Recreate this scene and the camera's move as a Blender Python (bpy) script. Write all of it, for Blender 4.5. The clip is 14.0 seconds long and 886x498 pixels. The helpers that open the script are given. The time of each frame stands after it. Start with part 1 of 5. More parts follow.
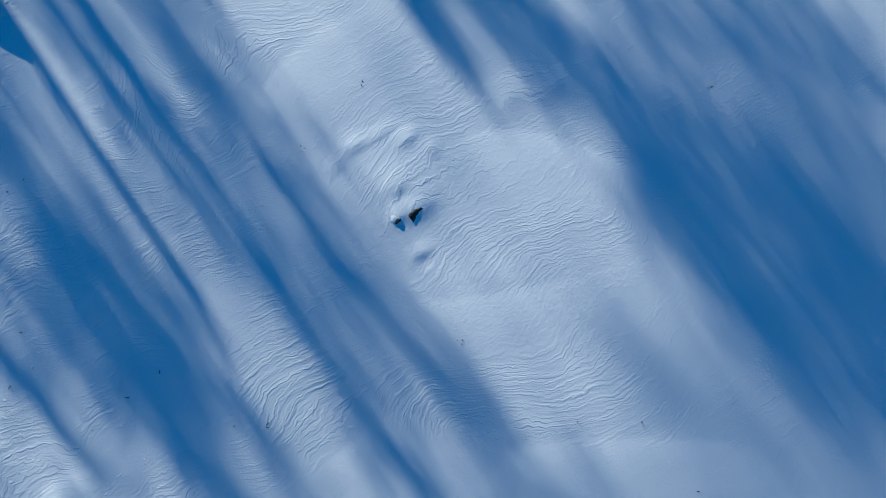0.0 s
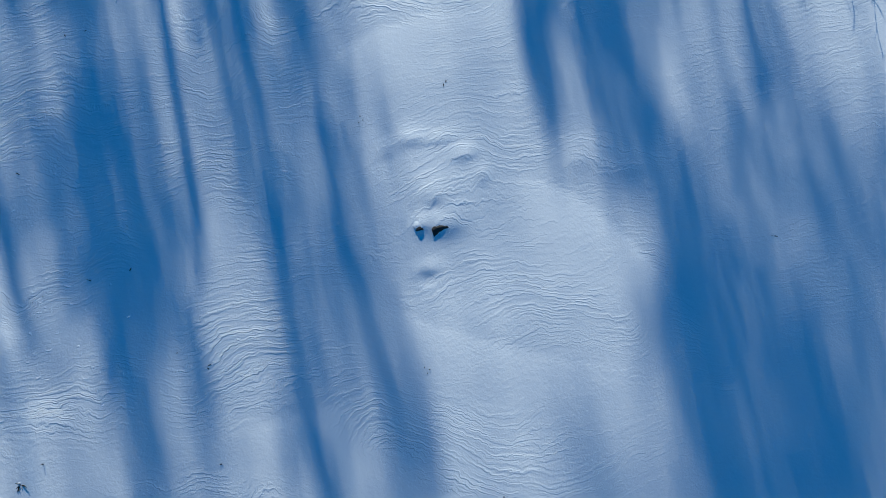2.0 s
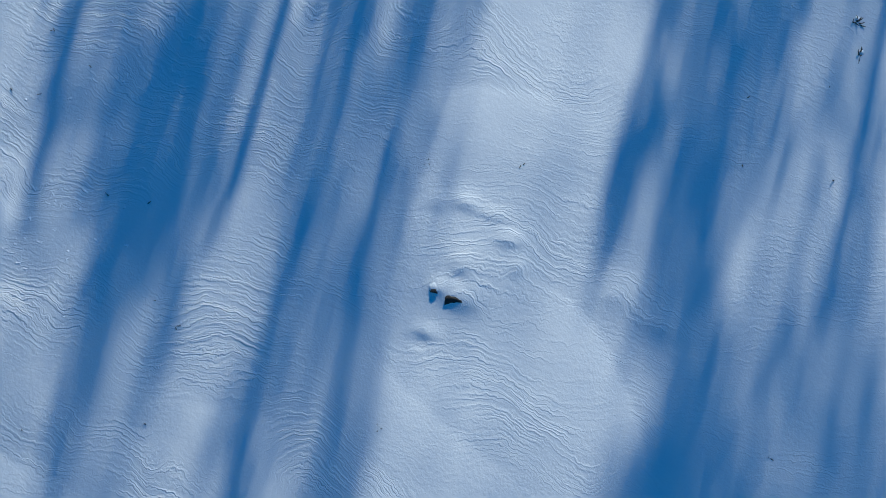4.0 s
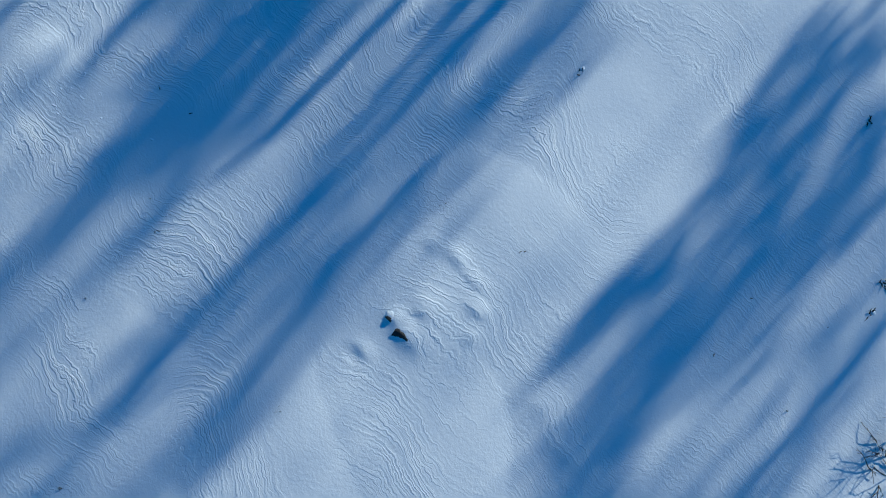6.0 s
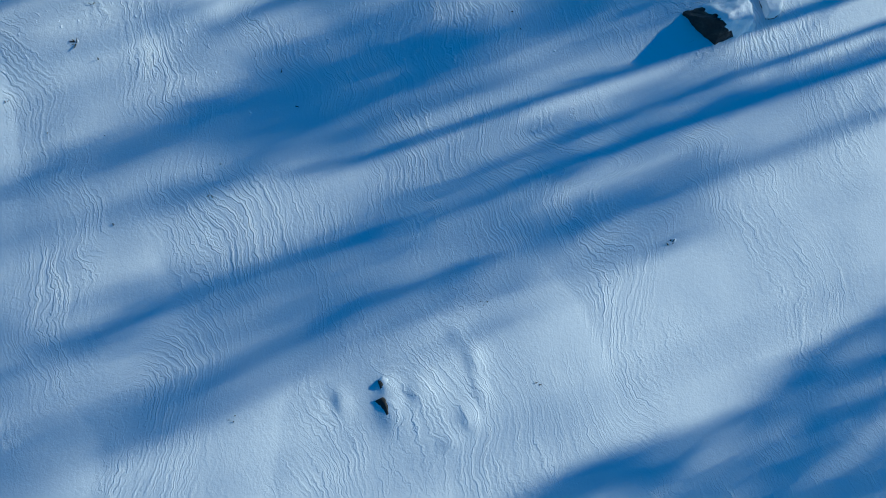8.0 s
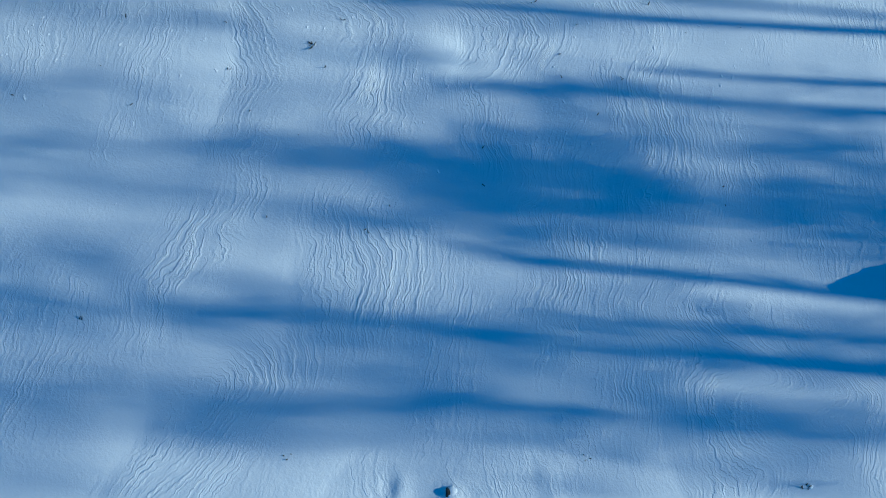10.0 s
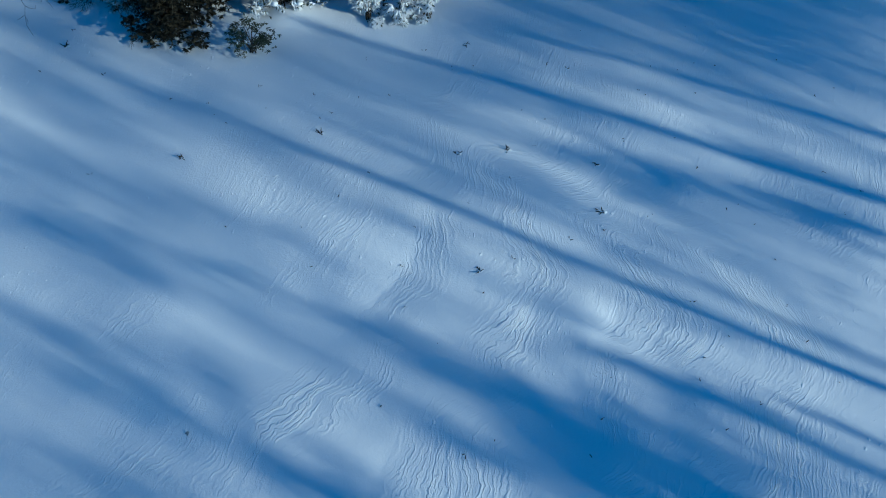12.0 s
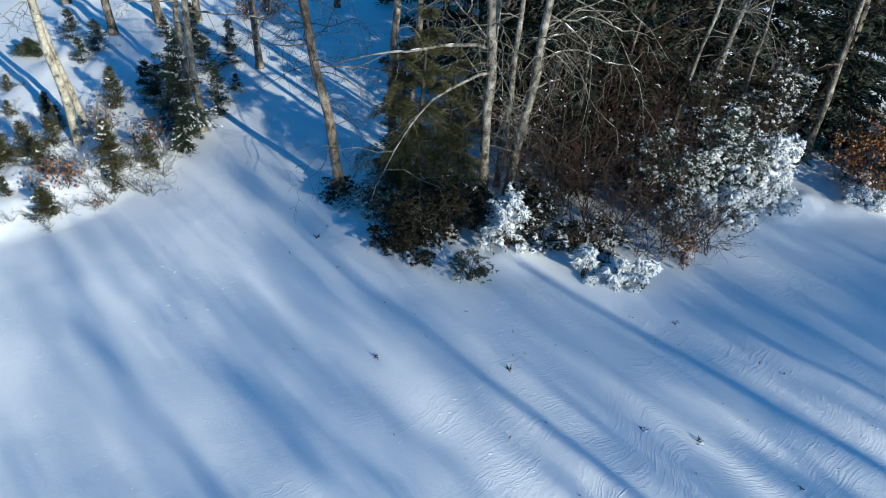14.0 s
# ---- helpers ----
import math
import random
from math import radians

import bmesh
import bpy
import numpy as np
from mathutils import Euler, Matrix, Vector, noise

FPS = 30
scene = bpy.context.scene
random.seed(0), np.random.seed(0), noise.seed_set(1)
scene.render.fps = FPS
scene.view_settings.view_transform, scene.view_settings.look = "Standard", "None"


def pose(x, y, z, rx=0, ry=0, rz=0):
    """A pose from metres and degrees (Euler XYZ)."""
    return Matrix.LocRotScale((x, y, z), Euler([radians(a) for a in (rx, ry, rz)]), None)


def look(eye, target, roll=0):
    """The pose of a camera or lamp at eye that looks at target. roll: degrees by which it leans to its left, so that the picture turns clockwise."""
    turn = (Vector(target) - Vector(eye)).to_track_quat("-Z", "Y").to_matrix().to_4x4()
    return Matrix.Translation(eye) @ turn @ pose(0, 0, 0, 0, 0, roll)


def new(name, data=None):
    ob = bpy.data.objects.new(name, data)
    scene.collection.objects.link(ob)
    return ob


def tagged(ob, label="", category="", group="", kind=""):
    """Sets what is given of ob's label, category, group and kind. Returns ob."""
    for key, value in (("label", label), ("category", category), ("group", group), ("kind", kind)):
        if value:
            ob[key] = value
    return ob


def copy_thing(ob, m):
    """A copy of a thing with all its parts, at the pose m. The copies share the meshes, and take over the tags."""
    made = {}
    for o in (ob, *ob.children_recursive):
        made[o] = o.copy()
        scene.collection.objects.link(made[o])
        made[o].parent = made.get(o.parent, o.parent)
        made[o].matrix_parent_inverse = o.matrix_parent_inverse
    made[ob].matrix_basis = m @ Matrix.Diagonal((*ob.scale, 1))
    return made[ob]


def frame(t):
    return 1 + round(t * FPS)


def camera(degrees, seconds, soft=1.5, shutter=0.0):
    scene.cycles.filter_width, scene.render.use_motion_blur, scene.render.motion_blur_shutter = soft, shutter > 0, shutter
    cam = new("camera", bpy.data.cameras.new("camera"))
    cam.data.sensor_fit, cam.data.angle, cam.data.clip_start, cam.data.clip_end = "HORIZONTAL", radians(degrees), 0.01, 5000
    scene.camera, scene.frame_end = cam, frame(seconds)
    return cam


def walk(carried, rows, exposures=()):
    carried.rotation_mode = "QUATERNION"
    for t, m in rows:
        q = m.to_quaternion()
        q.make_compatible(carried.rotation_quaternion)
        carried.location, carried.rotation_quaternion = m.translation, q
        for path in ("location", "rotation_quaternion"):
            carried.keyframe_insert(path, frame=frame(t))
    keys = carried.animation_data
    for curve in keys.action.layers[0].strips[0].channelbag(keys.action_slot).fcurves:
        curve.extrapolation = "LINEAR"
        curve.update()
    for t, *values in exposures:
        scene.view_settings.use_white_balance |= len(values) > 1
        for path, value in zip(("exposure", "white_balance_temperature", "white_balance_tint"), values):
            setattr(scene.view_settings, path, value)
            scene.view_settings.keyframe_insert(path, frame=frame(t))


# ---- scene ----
cam = camera(65.4, 14.0, soft=1.0)
# seconds, eye, turns about x, y, z in degrees
PATH = [
    (0.0, 0.013, -0.444, 11.306, 2.02, 0.07, 0.41),
    (0.5, 0.107, -0.373, 11.317, 2.03, 0.36, 6.31),
    (1.0, 0.132, -0.204, 11.252, 1.67, 0.53, 12.43),
    (1.5, 0.027, -0.120, 11.140, 1.78, 0.27, 18.63),
    (2.0, -0.124, -0.115, 10.882, 2.20, -0.12, 24.76),
    (2.5, -0.317, 0.025, 10.686, 2.40, -0.21, 30.92),
    (3.0, -0.469, 0.139, 10.512, 3.08, -0.20, 37.19),
    (3.2, -0.510, 0.192, 10.492, 3.33, -0.16, 39.61),
    (5.3, -0.618, 1.095, 10.769, 4.59, 0.71, 68.56),
    (5.5, -0.660, 1.145, 10.824, 4.62, 0.43, 71.42),
    (6.0, -0.780, 1.297, 10.887, 4.65, 0.12, 78.47),
    (6.5, -0.904, 1.410, 10.843, 6.23, -0.12, 85.14),
    (7.0, -1.037, 1.403, 10.775, 8.08, -0.63, 91.82),
    (7.2, -1.049, 1.356, 10.743, 8.72, -0.96, 94.45),
    (9.3, -0.468, 0.125, 9.990, 15.57, -2.87, 121.35),
    (9.5, -0.417, 0.019, 9.922, 16.56, -3.10, 123.80),
    (10.0, -0.295, -0.107, 9.831, 19.55, -3.61, 129.91),
    (10.5, -0.226, -0.153, 10.001, 22.58, -4.00, 136.00),
    (11.0, -0.234, -0.200, 10.194, 26.23, -4.13, 141.81),
    (11.5, -0.195, -0.232, 10.306, 31.07, -4.27, 147.25),
    (12.0, -0.182, -0.304, 10.385, 35.51, -4.50, 152.68),
    (12.5, -0.139, -0.351, 10.432, 39.98, -4.71, 158.05),
    (13.0, -0.083, -0.396, 10.437, 44.50, -4.95, 163.39),
    (13.5, -0.134, -0.405, 10.395, 48.97, -4.74, 168.87),
    (14.0, -0.045, -0.463, 10.404, 53.41, -4.92, 174.04),
]
EXPOSURES = [(0.0, -0.09, 5420, 6), (3.0, -0.06, 5480, 7), (6.5, -0.11, 5290, 3), (9.5, -0.01, 5080, -3), (11.0, -0.02, 4990, -3), (12.3, -0.06, 5060, -3), (14.0, 0.44, 5850, 8)]
walk(cam, [(t, pose(x, y, z, rx, ry, rz)) for t, x, y, z, rx, ry, rz in PATH], EXPOSURES)

# ---- light: low winter sun from behind the camera's last view, deep blue sky ----
SUN_UP = radians(20.0)
TAN = math.tan(SUN_UP)
ALONG = Vector((0.588, -0.809, 0.0)).normalized()   # the way that shadows fall
ACROSS = Vector((0.809, 0.588, 0.0)).normalized()

world = bpy.data.worlds.new("winter_sky")
scene.world = world
world.use_nodes = True
wn = world.node_tree.nodes
sky = wn.new("ShaderNodeTexSky")
sky.sky_type = 'NISHITA'
sky.sun_disc = False
sky.sun_elevation = SUN_UP
sky.sun_rotation = math.atan2(-ALONG.x, -ALONG.y)
sky.altitude = 300
sky.air_density, sky.dust_density, sky.ozone_density = 1.0, 0.2, 3.0
deep = wn.new("ShaderNodeHueSaturation")
deep.inputs["Hue"].default_value = 0.497
deep.inputs["Saturation"].default_value = 1.4
world.node_tree.links.new(sky.outputs[0], deep.inputs["Color"])
world.node_tree.links.new(deep.outputs[0], wn["Background"].inputs[0])
wn["Background"].inputs[1].default_value = 0.102

sun_data = bpy.data.lights.new("sun", 'SUN')
sun_data.energy = 4.2
sun_data.angle = radians(0.53)
sun_data.color = (1.0, 0.905, 0.69)
sun = new("sun", sun_data)
sun.matrix_world = look(-ALONG * 60 + Vector((0, 0, 60 * TAN)), (0, 0, 0))


# ---- materials ----
def material(name):
    m = bpy.data.materials.new(name)
    m.use_nodes = True
    t = m.node_tree
    return m, t, t.nodes, t.links, t.nodes["Principled BSDF"]


def ramp(nodes, stops):
    r = nodes.new("ShaderNodeValToRGB")
    while len(r.color_ramp.elements) < len(stops):
        r.color_ramp.elements.new(0.5)
    for e, (at, c) in zip(r.color_ramp.elements, stops):
        e.position, e.color = at, (*c, 1) if len(c) == 3 else c
    return r


def noise_node(nodes, links, vec, scale, detail=3.0, rough=0.55):
    n = nodes.new("ShaderNodeTexNoise")
    n.inputs["Scale"].default_value, n.inputs["Detail"].default_value, n.inputs["Roughness"].default_value = scale, detail, rough
    if vec is not None:
        links.new(vec, n.inputs["Vector"])
    return n


def calc(nodes, links, op, a, b=None, c=None):
    n = nodes.new("ShaderNodeMath")
    n.operation = op
    for k, v in enumerate((a, b, c)):
        if v is None:
            continue
        if isinstance(v, (int, float)):
            n.inputs[k].default_value = v
        else:
            links.new(v, n.inputs[k])
    return n.outputs[0]


def snow_material():
    """Wind-packed snow: thin overlapping crust steps that run across the sun's way, in patches, over soft grain."""
    m, t, n, l, p = material("snow_crust")
    at = n.new("ShaderNodeTexCoord").outputs["Object"]
    sep = n.new("ShaderNodeSeparateXYZ")
    l.new(at, sep.inputs[0])
    mid = noise_node(n, l, at, 2.6, 2.0).outputs[0]
    fine = noise_node(n, l, at, 9.0, 3.0, 0.6).outputs[0]
    v = calc(n, l, 'ADD', calc(n, l, 'MULTIPLY', sep.outputs[0], ACROSS.x), calc(n, l, 'MULTIPLY', sep.outputs[1], ACROSS.y))

    def ground_field(name):
        a = n.new("ShaderNodeAttribute")
        a.attribute_name = name
        return a.outputs["Fac"]
    bent = calc(n, l, 'ADD', ground_field("crust_phase"), calc(n, l, 'MULTIPLY', mid, 0.22))
    bent = calc(n, l, 'ADD', bent, calc(n, l, 'MULTIPLY', fine, 0.13))

    def along_lines(kb, kv):
        j = n.new("ShaderNodeCombineXYZ")
        l.new(calc(n, l, 'MULTIPLY', bent, kb), j.inputs[0])
        l.new(calc(n, l, 'MULTIPLY', v, kv), j.inputs[1])
        return j.outputs[0]

    def steps(per_metre, uneven, thin):
        """Overlapping crust edges: each rises slowly and breaks off away from the sun."""
        w = noise_node(n, l, along_lines(3.0, 0.35), 1.0, 2.0).outputs[0]
        ph = calc(n, l, 'FRACT', calc(n, l, 'ADD', calc(n, l, 'MULTIPLY', bent, per_metre), calc(n, l, 'MULTIPLY', w, uneven)))
        lip = n.new("ShaderNodeMapRange")
        lip.interpolation_type = 'SMOOTHSTEP'
        lip.inputs[1].default_value, lip.inputs[2].default_value = thin, 0.995
        lip.inputs[3].default_value, lip.inputs[4].default_value = 1.0, 0.0
        l.new(ph, lip.inputs[0])
        amp = n.new("ShaderNodeMapRange")
        amp.inputs[1].default_value, amp.inputs[2].default_value = 0.36, 0.66
        l.new(noise_node(n, l, along_lines(9.0, 1.3), 1.0, 3.0).outputs[0], amp.inputs[0])
        return calc(n, l, 'MULTIPLY', calc(n, l, 'MULTIPLY', ph, lip.outputs[0]), amp.outputs[0])

    patch = noise_node(n, l, at, 0.75, 3.0, 0.6).outputs[0]
    ridges = calc(n, l, 'ADD', calc(n, l, 'MULTIPLY', steps(13.0, 3.4, 0.78), 0.0105), calc(n, l, 'MULTIPLY', steps(27.0, 6.0, 0.74), 0.0050))
    ridges = calc(n, l, 'MULTIPLY', ridges, ground_field("crust_depth"))
    grain = noise_node(n, l, at, 30.0, 4.0, 0.7).outputs[0]
    soft = noise_node(n, l, at, 7.0, 4.0, 0.6).outputs[0]
    height = calc(n, l, 'ADD', ridges, calc(n, l, 'MULTIPLY', grain, 0.0026))
    height = calc(n, l, 'ADD', height, calc(n, l, 'MULTIPLY', soft, 0.0045))
    rough = n.new("ShaderNodeMapRange")
    rough.interpolation_type = 'SMOOTHSTEP'
    rough.inputs[1].default_value, rough.inputs[2].default_value = 0.44, 0.64
    rough.inputs[3].default_value, rough.inputs[4].default_value = 0.001, 0.005
    l.new(noise_node(n, l, at, 0.55, 2.0).outputs[0], rough.inputs[0])
    height = calc(n, l, 'ADD', height, calc(n, l, 'MULTIPLY', noise_node(n, l, at, 15.0, 2.0, 0.6).outputs[0], rough.outputs[0]))
    bump = n.new("ShaderNodeBump")
    bump.inputs["Strength"].default_value, bump.inputs["Distance"].default_value = 1.0, 1.0
    l.new(height, bump.inputs["Height"])
    l.new(bump.outputs[0], p.inputs["Normal"])
    tone = ramp(n, [(0.3, (0.80, 0.835, 0.88)), (0.7, (0.87, 0.89, 0.91))])
    l.new(calc(n, l, 'ADD', calc(n, l, 'MULTIPLY', patch, 0.7), calc(n, l, 'MULTIPLY', grain, 0.3)), tone.inputs[0])
    l.new(tone.outputs[0], p.inputs["Base Color"])
    p.inputs["Roughness"].default_value = 0.62
    p.inputs["Specular IOR Level"].default_value = 0.25
    return m


def mottled(name, stops, scale, rough=0.8, bump=0.0, detail=4.0, stretch=None, spec=0.3, per_piece=0.0):
    m, t, n, l, p = material(name)
    vec = n.new("ShaderNodeTexCoord").outputs["Object"]
    if stretch:
        mp = n.new("ShaderNodeMapping")
        mp.inputs["Scale"].default_value = stretch
        l.new(vec, mp.inputs[0])
        vec = mp.outputs[0]
    a = noise_node(n, l, vec, scale, detail).outputs[0]
    b = noise_node(n, l, vec, scale * 6.5, 3.0).outputs[0]
    v = calc(n, l, 'ADD', calc(n, l, 'MULTIPLY', a, 0.65), calc(n, l, 'MULTIPLY', b, 0.35))
    if per_piece:
        g = n.new("ShaderNodeNewGeometry").outputs["Random Per Island"]
        v = calc(n, l, 'ADD', v, calc(n, l, 'MULTIPLY', calc(n, l, 'SUBTRACT', g, 0.5), per_piece))
    c = ramp(n, stops)
    l.new(v, c.inputs[0])
    l.new(c.outputs[0], p.inputs["Base Color"])
    p.inputs["Roughness"].default_value = rough
    p.inputs["Specular IOR Level"].default_value = spec
    if bump:
        bn = n.new("ShaderNodeBump")
        bn.inputs["Distance"].default_value = bump
        l.new(v, bn.inputs["Height"])
        l.new(bn.outputs[0], p.inputs["Normal"])
    return m


SNOW = snow_material()
SNOW_CLUMP = mottled("snow_clump", [(0.3, (0.82, 0.85, 0.89)), (0.7, (0.9, 0.91, 0.93))], 5.0, 0.6, 0.03)
ROCK = mottled("dark_wet_rock", [(0.3, (0.012, 0.012, 0.013)), (0.55, (0.035, 0.032, 0.03)), (0.8, (0.08, 0.072, 0.062))], 7.0, 0.55, 0.02)
BARK_GREY = mottled("grey_bark", [(0.42, (0.04, 0.034, 0.028)), (0.49, (0.13, 0.11, 0.09)), (0.55, (0.22, 0.19, 0.155)), (0.6, (0.36, 0.32, 0.27))], 5.0, 0.9, 0.02, stretch=(1, 1, 0.7))
BARK_PALE = mottled("pale_lichen_bark", [(0.42, (0.045, 0.04, 0.033)), (0.47, (0.17, 0.155, 0.13)), (0.54, (0.2, 0.185, 0.155)), (0.58, (0.36, 0.345, 0.305))], 5.5, 0.85, 0.015, stretch=(1, 1, 0.8))
BARK_BROWN = mottled("brown_plated_bark", [(0.4, (0.045, 0.033, 0.024)), (0.48, (0.13, 0.103, 0.078)), (0.55, (0.24, 0.195, 0.15)), (0.62, (0.36, 0.31, 0.255))], 5.0, 0.9, 0.03, stretch=(1, 1, 0.6))
BARK_CREAM = mottled("cream_bark", [(0.4, (0.09, 0.08, 0.06)), (0.46, (0.32, 0.29, 0.23)), (0.54, (0.42, 0.39, 0.31)), (0.6, (0.55, 0.52, 0.44))], 5.0, 0.85, 0.015, stretch=(1, 1, 0.8))
BARK_DARK = mottled("dark_pine_bark", [(0.3, (0.02, 0.016, 0.013)), (0.55, (0.06, 0.047, 0.037)), (0.8, (0.13, 0.1, 0.08))], 6.0, 0.9, 0.02, stretch=(1, 1, 0.3))
TWIG = mottled("thin_brown_twig", [(0.3, (0.018, 0.013, 0.01)), (0.7, (0.085, 0.062, 0.047))], 8.0, 0.9)
TWIG_PALE = mottled("pale_grey_twig", [(0.35, (0.06, 0.052, 0.042)), (0.65, (0.31, 0.285, 0.24))], 5.0, 0.9)
TWIG_RED = mottled("reddish_twig", [(0.3, (0.015, 0.0075, 0.0055)), (0.7, (0.065, 0.03, 0.021))], 8.0, 0.9)
NEEDLE_OLIVE = mottled("olive_pine_needles", [(0.25, (0.014, 0.015, 0.005)), (0.5, (0.048, 0.05, 0.018)), (0.8, (0.105, 0.098, 0.04))], 1.6, 0.6, per_piece=0.5)
NEEDLE_DARK = mottled("dark_spruce_needles", [(0.25, (0.006, 0.011, 0.007)), (0.5, (0.018, 0.032, 0.02)), (0.8, (0.045, 0.062, 0.04))], 2.0, 0.6, per_piece=0.5)
LEAF_GREEN = mottled("leathery_green_leaf", [(0.25, (0.012, 0.02, 0.01)), (0.5, (0.035, 0.052, 0.026)), (0.8, (0.085, 0.1, 0.06))], 2.5, 0.42, per_piece=0.6, spec=0.5)
LEAF_DARK = mottled("dark_evergreen_leaf", [(0.25, (0.005, 0.006, 0.003)), (0.5, (0.024, 0.021, 0.012)), (0.8, (0.065, 0.055, 0.034))], 2.5, 0.6, per_piece=0.6, spec=0.2)
LEAF_BROWN = mottled("dry_orange_brown_leaf", [(0.25, (0.07, 0.025, 0.01)), (0.5, (0.22, 0.085, 0.028)), (0.8, (0.4, 0.19, 0.075))], 3.0, 0.7, per_piece=0.7)
STALK = mottled("dry_weed_stalk", [(0.3, (0.012, 0.01, 0.008)), (0.7, (0.06, 0.046, 0.034))], 20.0, 0.9)


# ---- mesh helpers ----
class Geo:
    """Gathers tubes, leaves and lumps, and turns them into one mesh."""

    def __init__(self):
        self.v, self.f, self.n = [], [], 0

    def add(self, verts, faces):
        self.v.append(np.asarray(verts, float).reshape(-1, 3))
        self.f.extend(tuple(int(i) + self.n for i in q) for q in faces)
        self.n += len(self.v[-1])

    def tube(self, pts, radii, sides=6, cap=True):
        pts = np.asarray(pts, float)
        d = np.gradient(pts, axis=0)
        d /= np.linalg.norm(d, axis=1)[:, None] + 1e-9
        ref = np.array((0.0, 1.0, 0.0)) if abs(d[0][2]) > 0.7 else np.array((0.0, 0.0, 1.0))
        a = np.cross(d, ref)
        a /= np.linalg.norm(a, axis=1)[:, None] + 1e-9
        b = np.cross(d, a)
        ang = np.arange(sides) * 2 * math.pi / sides
        ring = a[:, None] * np.cos(ang)[None, :, None] + b[:, None] * np.sin(ang)[None, :, None]
        v = pts[:, None] + ring * np.asarray(radii, float)[:, None, None]
        k = len(pts)
        f = [(i * sides + j, i * sides + (j + 1) % sides, (i + 1) * sides + (j + 1) % sides, (i + 1) * sides + j)
             for i in range(k - 1) for j in range(sides)]
        if cap:
            f.append(tuple(range((k - 1) * sides, k * sides)))
            f.append(tuple(reversed(range(sides))))
        self.add(v, f)

    def leaves(self, at, way, length, width, rng, curl=0.15):
        """One folded leaf of two triangles' pairs at each place, along its way."""
        at, way = np.asarray(at, float), np.asarray(way, float)
        k = len(at)
        if not k:
            return
        way = way / (np.linalg.norm(way, axis=1)[:, None] + 1e-9)
        side = np.cross(way, rng.normal(size=(k, 3)))
        side /= np.linalg.norm(side, axis=1)[:, None] + 1e-9
        up = np.cross(side, way)
        ln = (length * rng.uniform(0.7, 1.3, k))[:, None]
        wd = (width * rng.uniform(0.7, 1.3, k))[:, None] * 0.5
        v = np.stack([at, at + way * ln * 0.5 + side * wd + up * ln * curl, at + way * ln, at + way * ln * 0.5 - side * wd + up * ln * curl], 1)
        base = np.arange(k)[:, None] * 4
        self.add(v, (base + np.array([[0, 1, 2, 3]])).tolist())

    def lump(self, at, size, rng, rough=0.25):
        v = BALL_V * (1 + rough * rng.normal(size=(len(BALL_V), 1)) * 0.6)
        self.add(v * np.asarray(size) + np.asarray(at), BALL_F)

    def finger(self, at, way, length, thick, rng):
        """A lump drawn out along its way, as snow lies along a leaf or a bough."""
        way = np.asarray(way, float) / (np.linalg.norm(way) + 1e-9)
        v = BALL_V * (1 + 0.15 * rng.normal(size=(len(BALL_V), 1))) * thick
        v = v + (v @ way)[:, None] * way[None] * (length / thick - 1)
        self.add(v + np.asarray(at), BALL_F)

    def slivers(self, at, way, length, thick):
        """Long thin pieces of snow, pointed at both ends, that lie along leaves."""
        way = way / (np.linalg.norm(way, axis=1)[:, None] + 1e-9)
        side = np.cross(way, (0.13, 0.07, 1.0))
        side /= np.linalg.norm(side, axis=1)[:, None] + 1e-9
        up = np.cross(side, way)
        ln, th = length[:, None], thick[:, None]
        v = np.stack([at + way * ln, at - way * ln, at + side * th, at - side * th, at + up * th * 0.8, at - up * th * 0.5], 1)
        f = np.array([(0, 2, 4), (0, 4, 3), (0, 3, 5), (0, 5, 2), (1, 4, 2), (1, 3, 4), (1, 5, 3), (1, 2, 5)])
        self.add(v, (np.arange(len(at))[:, None, None] * 6 + f[None]).reshape(-1, 3).tolist())

    def object(self, name, mat, parent=None, label="", smooth=False):
        me = bpy.data.meshes.new(name)
        me.from_pydata(np.concatenate(self.v).tolist() if self.v else [], [], self.f)
        if smooth:
            me.polygons.foreach_set("use_smooth", [True] * len(me.polygons))
        me.materials.append(mat)
        ob = new(name, me)
        ob.parent = parent
        if label:
            ob["label"] = label
        return ob


def ball(sub):
    bm = bmesh.new()
    bmesh.ops.create_icosphere(bm, subdivisions=sub, radius=1)
    bm.verts.ensure_lookup_table()
    v = np.array([q.co[:] for q in bm.verts])
    f = [tuple(w.index for w in q.verts) for q in bm.faces]
    bm.free()
    return v, f


BALL_V, BALL_F = ball(1)


def thing(name, at, label, category, group=""):
    e = new(name)
    e.location = at
    e.empty_display_size = 0.2
    return tagged(e, label, category, group)


def lattice(x, y, seed):
    i = np.floor(x).astype(np.int64)
    j = np.floor(y).astype(np.int64)

    def val(a, b):
        h = (a * 374761393 + b * 668265263 + seed * 1442695041) & 0x7fffffff
        h = ((h ^ (h >> 13)) * 1274126177) & 0x7fffffff
        return ((h ^ (h >> 16)) & 0xffff) / 65535.0
    fx, fy = x - i, y - j
    fx, fy = fx * fx * fx * (fx * (fx * 6 - 15) + 10), fy * fy * fy * (fy * (fy * 6 - 15) + 10)
    return (val(i, j) * (1 - fx) + val(i + 1, j) * fx) * (1 - fy) + (val(i, j + 1) * (1 - fx) + val(i + 1, j + 1) * fx) * fy


def smooth(a, b, x):
    t = np.clip((x - a) / (b - a), 0, 1)
    return t * t * (3 - 2 * t)


